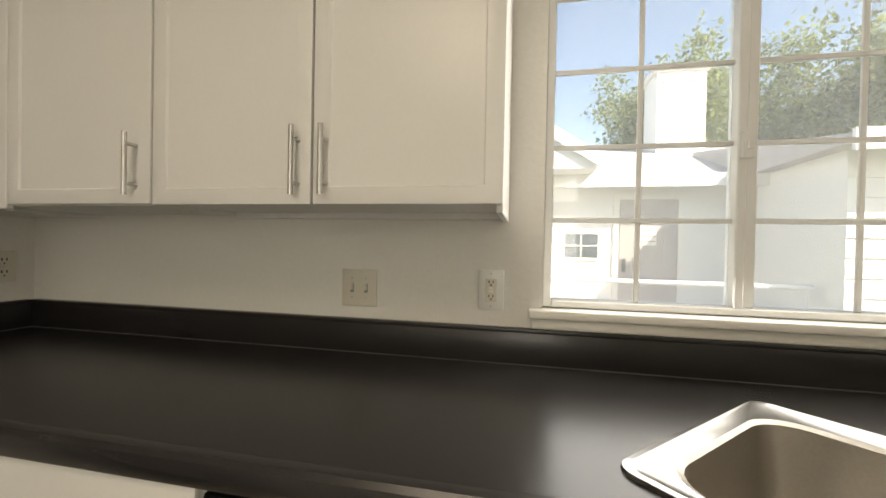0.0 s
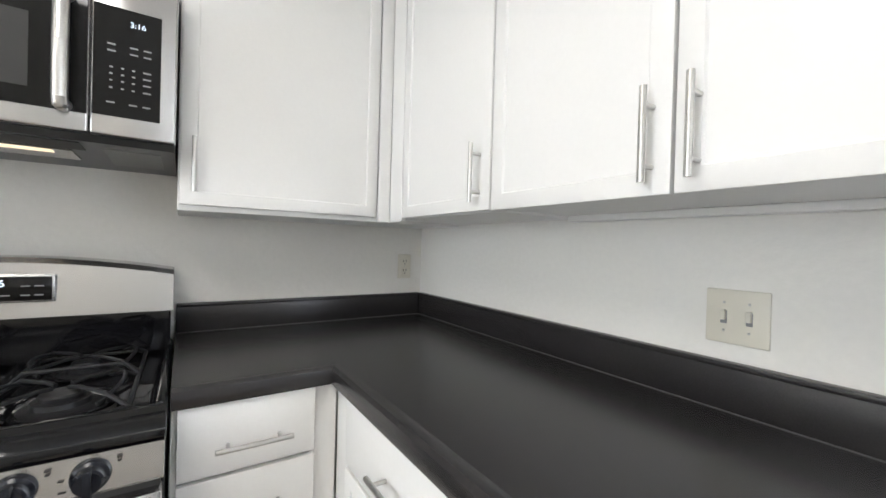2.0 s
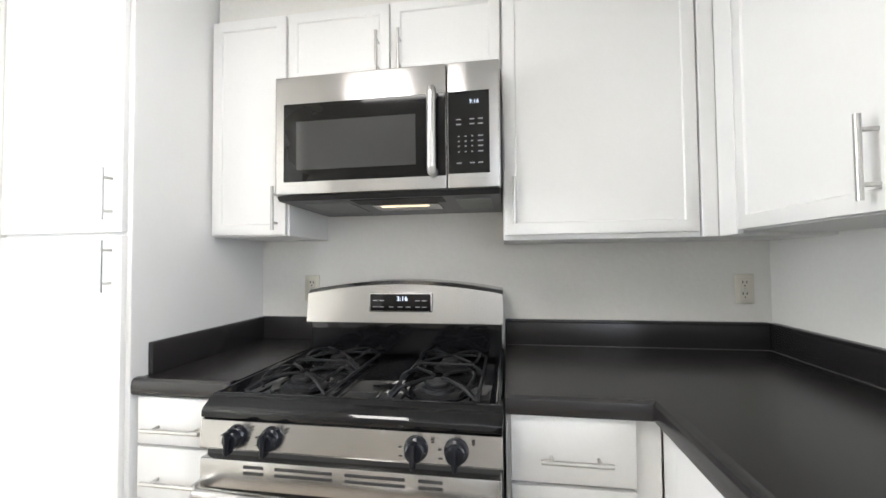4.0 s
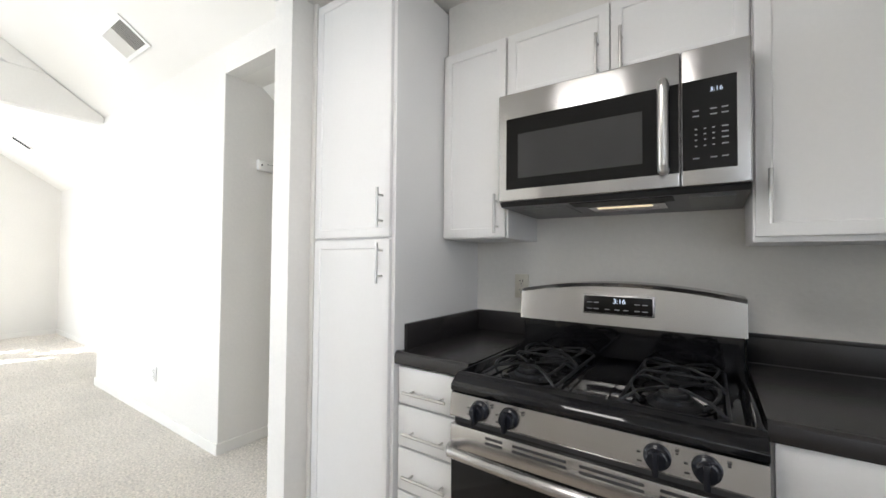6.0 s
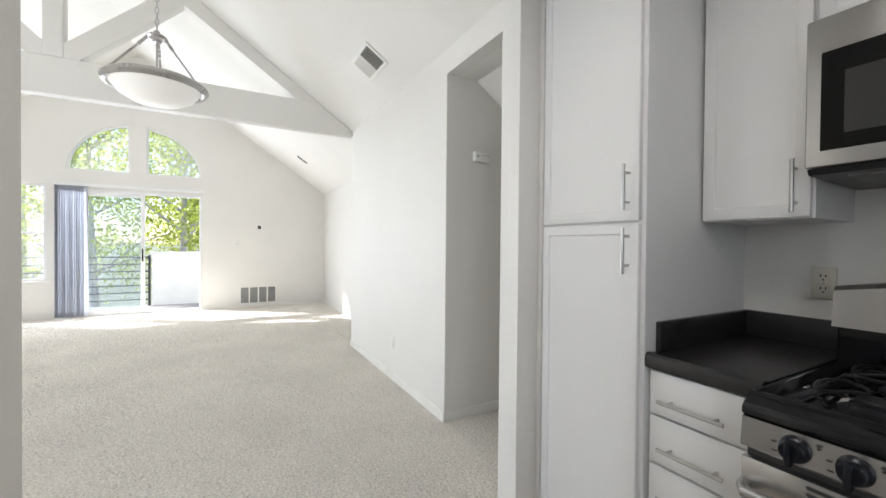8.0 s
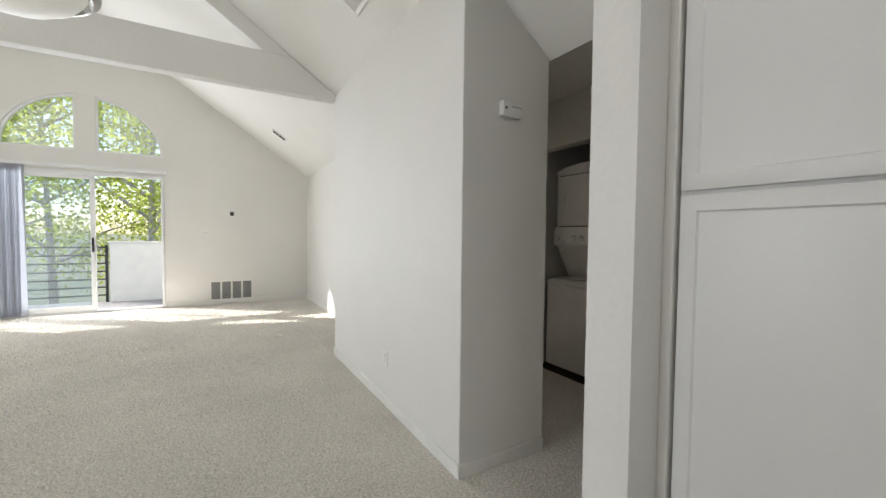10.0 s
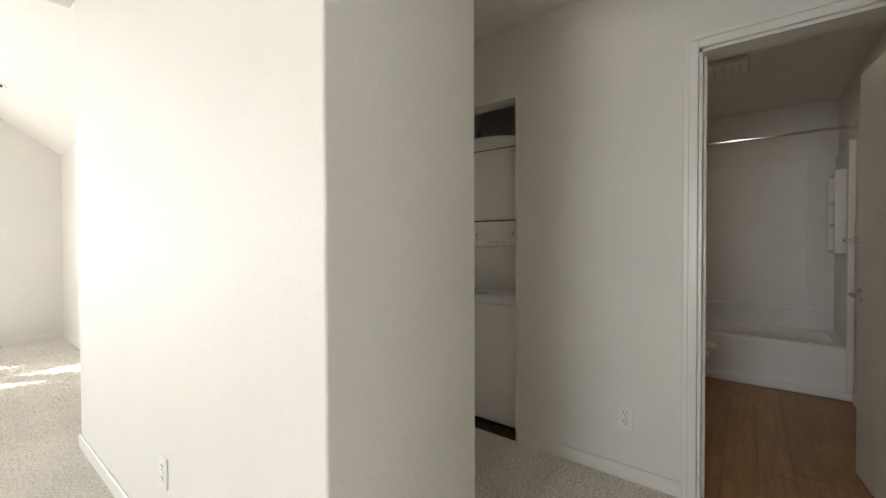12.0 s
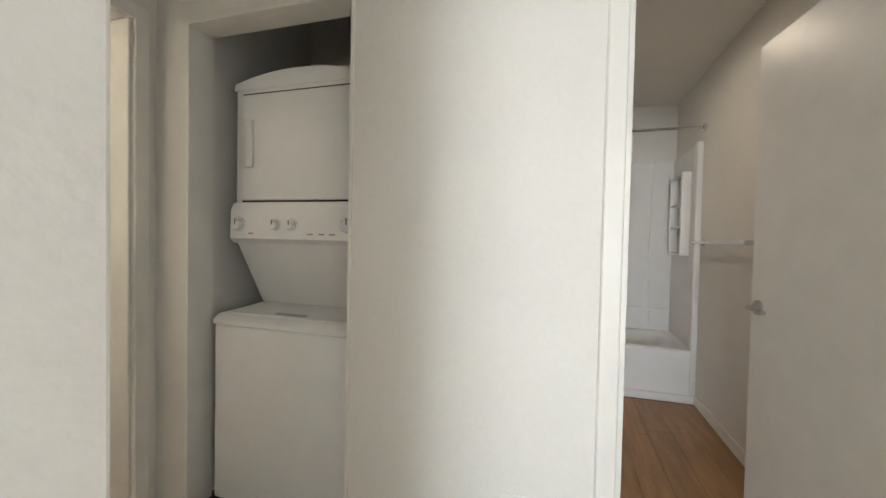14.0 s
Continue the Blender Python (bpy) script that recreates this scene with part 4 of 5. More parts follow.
lettering("3:16", 0.019, on_x(MX + 0.0028, 0.312, 1.772), M_DIGIT, kp)
random.seed(5)
for r_, z in enumerate((1.716, 1.700, 1.661, 1.645, 1.629, 1.611, 1.575)):
    for c_, y in enumerate((0.262, 0.284, 0.305, 0.332)):
        if r_ in (0, 1, 6) and c_ == 1:
            continue
        w_ = 0.016 if (c_ == 3 or r_ in (0, 1, 6)) else 0.006
        part("key_mark", boxes((MX + 0.0018, MX + 0.0026, y - w_ / 2, y + w_ / 2, z - 0.0018, z + 0.0018)), M_GREYTXT, kp)
bm = prism(bmesh.new(), [(MX - 0.008, Z0 - 0.002), (MX - 0.022, 1.476), (-2.36, 1.466), (-2.43, 1.466), (-2.43, Z0 - 0.002)], "y", -0.378, 0.392)
hd = part("hood_underside", bm, M_HOOD, mw, "dark vented underside")


def under(y0, y1, a0, a1, d0, d1):
    """A slab on the sloping underside; a runs front to back from 0 to 1."""
    p0, p1 = Vector((MX - 0.022, 0, 1.476)), Vector((-2.36, 0, 1.466))
    n = Vector((0.010, 0, -0.33)).normalized()
    b = bmesh.new()
    u, v = p0.lerp(p1, a0), p0.lerp(p1, a1)
    prism(b, [((u - n * -d0).x, (u + n * d0).z), ((u + n * d1).x, (u + n * d1).z), ((v + n * d1).x, (v + n * d1).z), ((v - n * -d0).x, (v + n * d0).z)], "y", y0, y1)
    return b


part("grease_filter", under(-0.31, -0.14, 0.15, 0.8, -0.002, 0.004), M_GREYMESH, hd)
part("grease_filter", under(0.24, 0.36, 0.15, 0.8, -0.002, 0.004), M_GREYMESH, hd)
part("lamp_recess", under(-0.12, 0.20, 0.04, 0.30, -0.002, 0.003), M_SLOT, hd)
part("lamp_lens", under(-0.08, 0.17, 0.35, 0.72, -0.002, 0.005), M_STEEL, hd)
part("bulb_cover", under(-0.05, 0.13, 0.38, 0.47, 0.003, 0.007), M_HOODLIGHT, hd)

# ceiling light whose glow the steel mirrors
cl = thing("ceiling_light", (-0.92, -0.27, 2.385), "white box ceiling light with frosted diffuser", "light")
part("frame", boxes((-1.19, -1.17, -0.58, 0.04, 2.385, 2.439), (-0.67, -0.65, -0.58, 0.04, 2.385, 2.439), (-1.17, -0.67, -0.58, -0.56, 2.385, 2.439), (-1.17, -0.67, 0.02, 0.04, 2.385, 2.439), bevel=0.003), M_WPLATE, cl)
part("diffuser", boxes((-1.17, -0.67, -0.56, 0.02, 2.392, 2.398)), M_BOWL, cl)

# ---- living room ----
TY0, TY1 = -4.82, -4.70
tw = tagged(thing("roof_truss", (0.81, -4.76, 2.59), "white painted king-post truss across the vault", "beam"))


def beam(name, pts):
    b = prism(bmesh.new(), pts, "y", TY0, TY1)
    bmesh.ops.bevel(b, geom=b.edges[:], offset=0.006, segments=1, affect="EDGES")
    return part(name, b, M_WALL, tw, smooth=False)


beam("tie_beam", [(-1.928, 2.595), (3.548, 2.595), (3.548, 2.652), (3.13, 2.935), (-1.51, 2.935), (-1.928, 2.652)])
beam("king_post", [(0.737, 2.936), (0.883, 2.936), (0.883, 4.25), (0.737, 4.25)])
for s in (-1, 1):
    def mx(x):
        return 0.81 + s * (x - 0.81)
    beam("rafter", [(mx(-1.50), 2.936), (mx(-1.27), 2.936), (mx(0.737), 4.31), (mx(0.737), roof_z(0.737) - 0.002), (mx(-1.50), roof_z(-1.50) - 0.002)])
    b = prism(bmesh.new(), [(mx(0.63), 2.936), (mx(0.736), 2.936), (mx(0.736), 3.07), (mx(-0.03), 3.79), (mx(-0.18), 3.69)], "y", TY0 + 0.004, TY1 - 0.004)
    part("strut", b, M_WALL, tw, smooth=False)

# pendant
PL = Vector((-0.20, -2.78, 0))
pd = thing("pendant_light", (PL.x, PL.y, 2.08), "alabaster bowl pendant with brushed nickel ring and chain", "light")
part("bowl", lathe(bmesh.new(), [(0.0001, 2.088), (0.06, 2.09), (0.13, 2.107), (0.19, 2.142), (0.222, 2.185), (0.232, 2.203), (0.222, 2.203), (0.18, 2.150), (0.12, 2.117), (0.0001, 2.098)], (PL.x, PL.y, 0), "z", 36), M_BOWL, pd, "glowing alabaster glass bowl").visible_shadow = False
part("ring", lathe(bmesh.new(), [(0.224, 2.190), (0.240, 2.180), (0.254, 2.184), (0.266, 2.196), (0.266, 2.206), (0.256, 2.218), (0.250, 2.224), (0.230, 2.226), (0.222, 2.214), (0.224, 2.190)], (PL.x, PL.y, 0), "z", 36), M_SATIN, pd)
part("hub", lathe(bmesh.new(), [(0.0001, 2.530), (0.014, 2.525), (0.018, 2.505), (0.05, 2.495), (0.055, 2.485), (0.05, 2.475), (0.026, 2.470), (0.022, 2.455), (0.0001, 2.455)], (PL.x, PL.y, 0), "z", 24), M_SATIN, pd)
part("stem", rod(bmesh.new(), (PL.x, PL.y, 2.10), (PL.x, PL.y, 2.456), 0.005, 8), M_SATIN, pd)
for k in range(3):
    a = radians(30 + 120 * k)
    o, i_ = Vector((0.235 * math.cos(a), 0.235 * math.sin(a), 2.22)), Vector((0.045 * math.cos(a), 0.045 * math.sin(a), 2.480))
    b = rod(bmesh.new(), PL + o, PL + o.lerp(i_, 0.70), 0.006, 8)
    part("arm", b, M_SATIN, pd)
    for q in (0.76, 0.84, 0.92):
        b = bmesh.new()
        rod(b, PL + o.lerp(i_, q - 0.03), PL + o.lerp(i_, q + 0.03), 0.009, 8, 0.009)
        part("link", b, M_SATIN, pd)
zc = roof_z(PL.x)
n_l = int((zc - 0.04 - 2.530) / 0.034)
for k in range(n_l):
    b = bmesh.new()
    z = 2.530 + 0.034 * k + 0.017
    e = [(0.010 * math.cos(t_), 0.020 * math.sin(t_)) for t_ in [2 * math.pi * j / 8 for j in range(8)]]
    pts = [PL + (Vector((u, 0, z + v)) if k % 2 else Vector((0, u, z + v))) for u, v in e]
    for p0, p1 in zip(pts, pts[1:] + pts[:1]):
        rod(b, p0, p1, 0.0024, 5)
    part("link", b, M_SATIN, pd)
part("canopy", lathe(bmesh.new(), [(0.0001, 0.0), (0.03, 0.0), (0.06, 0.02), (0.062, 0.075), (0.0001, 0.075)], (PL.x, PL.y, zc - 0.055), "z", 24), M_SATIN, pd)


# air registers
def on_slope(x, y, w, l, label, open_half, slat=M_TRIM):
    ang = math.atan(SL)
    m = Matrix.Translation((x, y, roof_z(x))) @ Matrix.Rotation(-ang, 4, "Y")
    v = thing("ceiling_vent", (x, y, roof_z(x) - 0.05), label, "vent")

    def add(nm, bx, mt, bev=0.0):
        b = boxes(*bx, bevel=bev)
        bmesh.ops.transform(b, matrix=m, verts=b.verts[:])
        return part(nm, b, mt, v)
    add("backing", [(-w / 2, w / 2, -l / 2, l / 2, -0.004, -0.001)], M_SLOT)
    e = 0.028
    add("frame", [(-w / 2 - e, w / 2 + e, -l / 2 - e, -l / 2, -0.012, -0.001), (-w / 2 - e, w / 2 + e, l / 2, l / 2 + e, -0.012, -0.001), (-w / 2 - e, -w / 2, -l / 2, l / 2, -0.012, -0.001), (w / 2, w / 2 + e, -l / 2, l / 2, -0.012, -0.001)], M_TRIM, 0.002)
    n = int(l / 0.022)
    for k in range(n):
        u = -l / 2 + (k + 0.5) * l / n
        b = boxes((-w / 2, w / 2, -0.010, 0.010, -0.0008, 0.0008))
        turn = -58 if (u > 0) == open_half else 35
        bmesh.ops.transform(b, matrix=m @ Matrix.Translation((0, u, -0.011)) @ Matrix.Rotation(radians(turn), 4, "X"), verts=b.verts[:])
        part("slat", b, slat, v)


on_slope(-1.645, -3.21, 0.18, 0.36, "square white louvred register in the sloped ceiling", True)
on_slope(-1.75, -7.30, 0.20, 0.07, "small register with dark slats in the sloped ceiling", True, M_HOOD)

gy = -8.553
g = thing("wall_grille", (-1.11, gy, 0.07), "white return air grille with four grey panels", "vent")
part("frame", boxes((-1.45, -0.78, gy, gy + 0.006, 0.06, 0.41), bevel=0.002), M_TRIM, g)
for k in range(4):
    x0 = -1.428 + k * 0.163
    pn = part("panel", boxes((x0, x0 + 0.135, gy + 0.004, gy + 0.009, 0.085, 0.385)), M_GREYMESH, g)
    for j in range(12):
        z = 0.10 + j * 0.0245
        part("louvre", boxes((x0 + 0.003, x0 + 0.132, gy + 0.0088, gy + 0.015, z - 0.0025, z + 0.0025)), M_GREYMESH, pn)
th = thing("thermostat", (-1.13, gy, 1.53), "small white thermostat with dark screen", "thermostat")
part("body", boxes((-1.185, -1.075, gy, gy + 0.022, 1.53, 1.635), bevel=0.005, seg=2), M_WPLATE, th)
part("screen", boxes((-1.16, -1.10, gy + 0.02, gy + 0.0235, 1.548, 1.612)), M_SLOT, th)
plate("wall_plate", "white double switch plate on the gable wall", "+y", gy, -0.72, 1.25, 0.115, 0.115, "switch", M_WPLATE)
plate("wall_outlet", "white duplex outlet low on the living room wall", "+x", -1.93, -3.323, 0.35, 0.072, 0.116, "outlet", M_WPLATE)

# sliding door
dy = -8.60
sd_ = tagged(thing("door_1", (0.855, dy, 0.0), "white framed sliding glass patio door", "door"), kind="structure")
part("door_frame", boxes((-0.149, -0.11, dy - 0.06, dy + 0.06, 0.0, 2.149), (1.82, 1.859, dy - 0.06, dy + 0.06, 0.0, 2.149), (-0.11, 1.82, dy - 0.06, dy + 0.06, 2.10, 2.149), (-0.11, 1.82, dy - 0.06, dy + 0.06, 0.0, 0.03), bevel=0.004), M_VINYL, sd_)
sash = part("sliding_sash", boxes((0.715, 0.775, dy + 0.005, dy + 0.045, 0.03, 2.10), (1.76, 1.82, dy + 0.005, dy + 0.045, 0.03, 2.10), (0.775, 1.76, dy + 0.005, dy + 0.045, 2.04, 2.10), (0.775, 1.76, dy + 0.005, dy + 0.045, 0.03, 0.11), bevel=0.004), M_VINYL, sd_)
part("pane", boxes((0.775, 1.76, dy + 0.02, dy + 0.026, 0.11, 2.04)), M_SCREEN, sash).visible_shadow = False
part("door_handle", boxes((0.735, 0.757, dy + 0.045, dy + 0.075, 0.93, 1.15), bevel=0.006, seg=2), M_KNOB, sash, "black pull handle")
part("head_rail", boxes((-0.20, 1.90, -8.553, -8.49, 2.19, 2.235), bevel=0.004), M_VINYL, sd_)
bl = thing("vertical_blind", (1.66, -8.46, 0.02), "grey vertical blind slats drawn together beside the door", "blind")
for k in range(13):
    x = 1.49 + k * 0.030
    b = boxes((-0.044, 0.044, -0.0012, 0.0012, 0.03, 2.185))
    bmesh.ops.transform(b, matrix=pose(x, -8.475, 0, 0, 0, 62 + (k % 3) * 6), verts=b.verts[:])
    part("slat", b, M_BLIND, bl)

aw = tagged(thing("window_2", (AX, -8.6, AZ), "white half-round window in two quarter lights", "window"), kind="structure")
for s in (-1, 1):
    c0 = 0.12
    outer = [(AX + s * c0, AZ + 0.0)] + [(AX + s * AA * math.cos(a), AZ + AB * math.sin(a)) for a in [math.acos(c0 / AA) * j / 14 for j in range(15)]]
    cx_, cz_ = AX + s * 0.42, AZ + 0.34
    inner = [(cx_ + (x - cx_) * 0.925, cz_ + (z - cz_) * 0.915) for x, z in outer]
    b = bmesh.new()
    for y0, y1 in ((-8.64, -8.58),):
        rows_ = [[b.verts.new((x, y, z)) for x, z in ring] for ring, y in ((outer, y0), (outer, y1), (inner, y1), (inner, y0))]
        for q in range(4):
            A, B_ = rows_[q], rows_[(q + 1) % 4]
            for j in range(len(A)):
                k = (j + 1) % len(A)
                b.faces.new((A[j], A[k], B_[k], B_[j]))
    part("window_frame", b, M_VINYL, aw)
    part("pane", prism(bmesh.new(), inner, "y", -8.612, -8.608), M_GLASS, aw, smooth=False).visible_shadow = False
ew = tagged(thing("window_4", (4.08, -2.35, 0.5), "white framed dining window", "window"), kind="structure")
part("window_frame", boxes((4.04, 4.12, -3.249, -3.20, 0.501, 2.099), (4.04, 4.12, -1.50, -1.451, 0.501, 2.099), (4.04, 4.12, -3.20, -1.50, 2.05, 2.099), (4.04, 4.12, -3.20, -1.50, 0.501, 0.55), (4.05, 4.11, -2.37, -2.33, 0.55, 2.05), bevel=0.003), M_VINYL, ew)
for y0, y1 in ((-3.20, -2.37), (-2.33, -1.50)):
    part("pane", boxes((4.078, 4.082, y0, y1, 0.55, 2.05)), M_GLASS, ew).visible_shadow = False
lw = tagged(thing("window_3", (2.47, -8.6, 0.62), "white framed window beside the patio door", "window"), kind="structure")
part("window_frame", boxes((2.001, 2.04, -8.64, -8.57, 0.621, 2.199), (2.91, 2.949, -8.64, -8.57, 0.621, 2.199), (2.04, 2.91, -8.64, -8.57, 2.16, 2.199), (2.04, 2.91, -8.64, -8.57, 0.621, 0.66), (2.04, 2.91, -8.63, -8.58, 1.38, 1.42), bevel=0.003), M_VINYL, lw)
part("window_sill", boxes((1.97, 2.98, -8.57, -8.52, 0.59, 0.62), bevel=0.004), M_TRIM, lw)
for z0, z1 in ((0.66, 1.38), (1.42, 2.16)):
    part("pane", boxes((2.04, 2.91, -8.607, -8.603, z0, z1)), M_GLASS, lw).visible_shadow = False

# ---- balcony and trees ----
setting("balcony_floor", boxes((-1.2, 4.2, -10.05, -8.67, -0.16, -0.04)), M_DECK, "grey balcony deck", "balcony")
pw = thing("balcony_screen_wall", (0.35, -9.9, -0.04), "white lap-sided balcony parapet", "parapet")
part("core", boxes((-1.2, 0.79, -9.97, -9.90, -0.04, 1.03)), M_SIDING, pw)
part("cap", boxes((-1.22, 0.81, -9.99, -9.86, 1.03, 1.07), bevel=0.004), M_SIDING, pw)
for k in range(5):
    z = -0.04 + k * 0.214
    part("board", prism(bmesh.new(), [(-9.90, z), (-9.872, z), (-9.886, z + 0.214), (-9.90, z + 0.214)], "x", -1.2, 0.79), M_SIDING, pw, smooth=False)
rl = thing("balcony_railing", (2.4, -9.92, -0.04), "dark metal balcony railing with horizontal bars", "railing")
for x in (0.84, 1.95, 3.05, 4.15):
    part("post", boxes((x - 0.02, x + 0.02, -9.94, -9.90, -0.04, 1.0)), M_RAILB, rl)
for k in range(7):
    z = 0.09 + k * 0.145
    part("bar", rod(bmesh.new(), (0.82, -9.92, z), (4.17, -9.92, z), 0.013, 8), M_RAILB, rl)


def tree(name, at, height, spread, leaves, leaf, seed, label, material, trunk_r, low=0.35):
    rng = np.random.default_rng(seed)
    x, y, z = at
    tr_ = thing(name, at, label, "tree")
    b = bmesh.new()
    lean = rng.uniform(-0.25, 0.25, 2)
    spine = [Vector((x + lean[0] * q, y + lean[1] * q, z + height * 0.85 * q)) for q in (0, 0.3, 0.6, 1)]
    for i, (p0, p1) in enumerate(zip(spine, spine[1:])):
        rod(b, p0, p1, trunk_r * (1 - 0.28 * i), 10, trunk_r * (1 - 0.28 * (i + 1)))
    tips = []
    for k in range(16):
        q = rng.uniform(low, 0.98)
        a = rng.uniform(0, 2 * math.pi)
        base = Vector((x + lean[0] * q, y + lean[1] * q, z + height * 0.85 * q))
        ln = spread * rng.uniform(0.5, 1.0) * (1.15 - 0.55 * q)
        tip = base + Vector((math.cos(a) * ln, math.sin(a) * ln, rng.uniform(0.15, 0.6) * ln))
        mid = base.lerp(tip, 0.5) + Vector((0, 0, 0.1 * ln))
        rod(b, base, mid, trunk_r * 0.3, 6, trunk_r * 0.18)
        rod(b, mid, tip, trunk_r * 0.18, 6, trunk_r * 0.05)
        tips += [mid, tip, base.lerp(tip, 0.75), tip + Vector((0, 0, 0.3))]
    part("trunk", b, M_BARK, tr_)
    tips = np.array([list(t_) for t_ in tips])
    sub = tips[rng.integers(0, len(tips), 220)] + rng.normal(0, spread * 0.16, (220, 3))
    c = sub[rng.integers(0, 220, leaves)] + rng.normal(0, spread * 0.075, (leaves, 3))
    d1 = rng.normal(size=(leaves, 3))
    d1 /= np.linalg.norm(d1, axis=1)[:, None]
    d2 = np.cross(d1, rng.normal(size=(leaves, 3)))
    d2 /= np.linalg.norm(d2, axis=1)[:, None]
    sz = leaf * rng.uniform(0.6, 1.3, (leaves, 1))
    up = np.cross(d1, d2) * sz * 0.25
    v = np.stack([c - d1 * sz, c + d2 * sz * 0.55 + up, c + d1 * sz, c - d2 * sz * 0.55 + up], 1).reshape(-1, 3) - np.array(at)
    idx = np.arange(leaves * 4).reshape(-1, 4)
    f = np.concatenate([idx[:, [0, 1, 2]], idx[:, [0, 2, 3]]])
    me = bpy.data.meshes.new("crown")
    me.from_pydata(v.tolist(), [], f.tolist())
    me.materials.append(material)
    o = new("crown", me)
    o.parent = tr_
    o["kind"] = "stuff"
    return tr_


TL = "leafy green tree beyond the balcony railing"
tree("tree", (0.6, -12.6, -3.2), 9.5, 3.0, 10000, 0.05, 3, "slender pale-barked tree with bright green leaves", M_LEAF, 0.16)
tree("tree", (2.6, -14.2, -3.2), 9.0, 3.0, 8000, 0.055, 4, TL, M_LEAF, 0.15)
tree("tree", (-2.4, -14.8, -3.2), 10.0, 3.2, 8000, 0.055, 5, TL, M_LEAF, 0.17)
tree("tree", (5.2, -17.5, -3.2), 10.0, 3.6, 8000, 0.065, 6, TL, M_LEAF, 0.17)
tree("tree", (0.8, -19.0, -3.2), 10.0, 3.8, 8000, 0.07, 8, TL, M_LEAF, 0.17)

# ---- outside the kitchen ----
g_ = bmesh.new()
bmesh.ops.create_grid(g_, x_segments=8, y_segments=8, size=900, matrix=Matrix.Translation((0, 0, -3.2)))
setting("ground", g_, M_GROUND, "grass and soil round the buildings", "ground")
setting("walkway", boxes((-6, 9, 5.2, 6.55, -0.15, 0)), M_DECK, "grey upper walkway of the neighbouring building", "walkway")
NY = 6.55
nb = thing("neighbour_house", (1.0, NY, -3.2), "white lap-sided building with shingled roof and chimney", "house")
part("wall", boxes((-6, 9, NY, NY + 5, -3.2, 2.25)), M_SIDING, nb)
part("roof", prism(bmesh.new(), [(NY - 0.35, 2.18), (NY - 0.35, 2.26), (NY + 2.5, 3.30), (NY + 5.3, 2.26), (NY + 5.3, 2.18)], "x", -6.2, 9.2), M_ROOF, nb, "grey shingle roof", smooth=False)
part("fascia", boxes((-6.2, 9.2, NY - 0.40, NY - 0.352, 2.12, 2.30)), M_SIDING, nb)
dg = part("door", boxes((0.80, 1.60, NY - 0.04, NY + 0.01, 0.0, 1.98), bevel=0.005), M_DOORG, nb, "taupe entry door")
part("notice", boxes((1.08, 1.31, NY - 0.046, NY - 0.04, 1.30, 1.58)), M_TRIM, dg)
for z in (1.36, 1.43, 1.52):
    part("print_line", boxes((1.10, 1.29, NY - 0.049, NY - 0.046, z - 0.012, z + 0.012)), M_DOORG, dg)
part("lock", boxes((0.84, 0.89, NY - 0.07, NY - 0.04, 0.90, 1.10), bevel=0.006), M_KNOB, dg)
part("door_frame", boxes((0.72, 0.799, NY - 0.03, NY + 0.01, 0, 2.06), (1.601, 1.68, NY - 0.03, NY + 0.01, 0, 2.06), (0.799, 1.601, NY - 0.03, NY + 0.01, 1.981, 2.06)), M_TRIM, nb)
wn_ = part("window", boxes((-0.02, 0.54, NY - 0.03, NY + 0.01, 1.06, 1.50)), M_TRIM, nb)
for x0, x1 in ((0.02, 0.25), (0.27, 0.50)):
    for z0, z1 in ((1.10, 1.27), (1.29, 1.46)):
        part("pane", boxes((x0, x1, NY - 0.034, NY - 0.03, z0, z1)), M_FARGLASS, wn_)
ch = part("chimney", boxes((1.85, 2.70, NY + 1.9, NY + 2.7, 2.9, 4.65)), M_SIDING, nb, "white board-clad chimney")
part("chimney_cap", boxes((1.78, 2.77, NY + 1.83, NY + 2.77, 4.65, 4.74)), M_SIDING, nb)
for k in range(9):
    z = 3.0 + k * 0.18
    part("board", prism(bmesh.new(), [(NY + 1.9, z), (NY + 1.878, z), (NY + 1.892, z + 0.175), (NY + 1.9, z + 0.175)], "x", 1.95, 2.60), M_SIDING, ch, smooth=False)
wg = thing("house_wing", (5.0, 5.0, -3.2), "white projecting wing with horizontal lap siding", "house")
part("wall", boxes((2.55, 9, 4.9, NY, -3.2, 2.30)), M_SIDING, wg)
part("roof", prism(bmesh.new(), [(4.55, 2.28), (4.55, 2.36), (NY + 1.5, 3.0), (NY + 1.5, 2.28)], "x", 2.35, 9.2), M_ROOF, wg, smooth=False)
part("fascia", boxes((2.35, 9.2, 4.50, 4.548, 2.20, 2.40)), M_SIDING, wg)
for k in range(12):
    z = -0.2 + k * 0.20
    part("board", prism(bmesh.new(), [(4.90, z), (4.872, z), (4.888, z + 0.198), (4.90, z + 0.198)], "x", 2.55, 9), M_SIDING, wg, smooth=False)
gw = thing("gabled_house", (-2.5, 5.5, -3.2), "white gable-ended house with dark roof edge", "house")
part("wall", prism(bmesh.new(), [(-4.6, -3.2), (-0.35, -3.2), (-0.35, 2.7), (-2.4, 4.2), (-4.6, 2.6)], "y", 5.7, 6.5), M_SIDING, gw, smooth=False)
part("roof", prism(bmesh.new(), [(-2.4, 4.2), (0.35, 2.42), (0.35, 2.50), (-2.4, 4.32), (-4.9, 2.50), (-4.9, 2.42)], "y", 5.69, 9.0), M_ROOF, gw, smooth=False)
part("soffit", prism(bmesh.new(), [(-0.36, 2.30), (0.33, 2.30), (0.33, 2.42), (-0.36, 2.80)], "y", 5.70, 8.9), M_SIDING, gw, smooth=False)
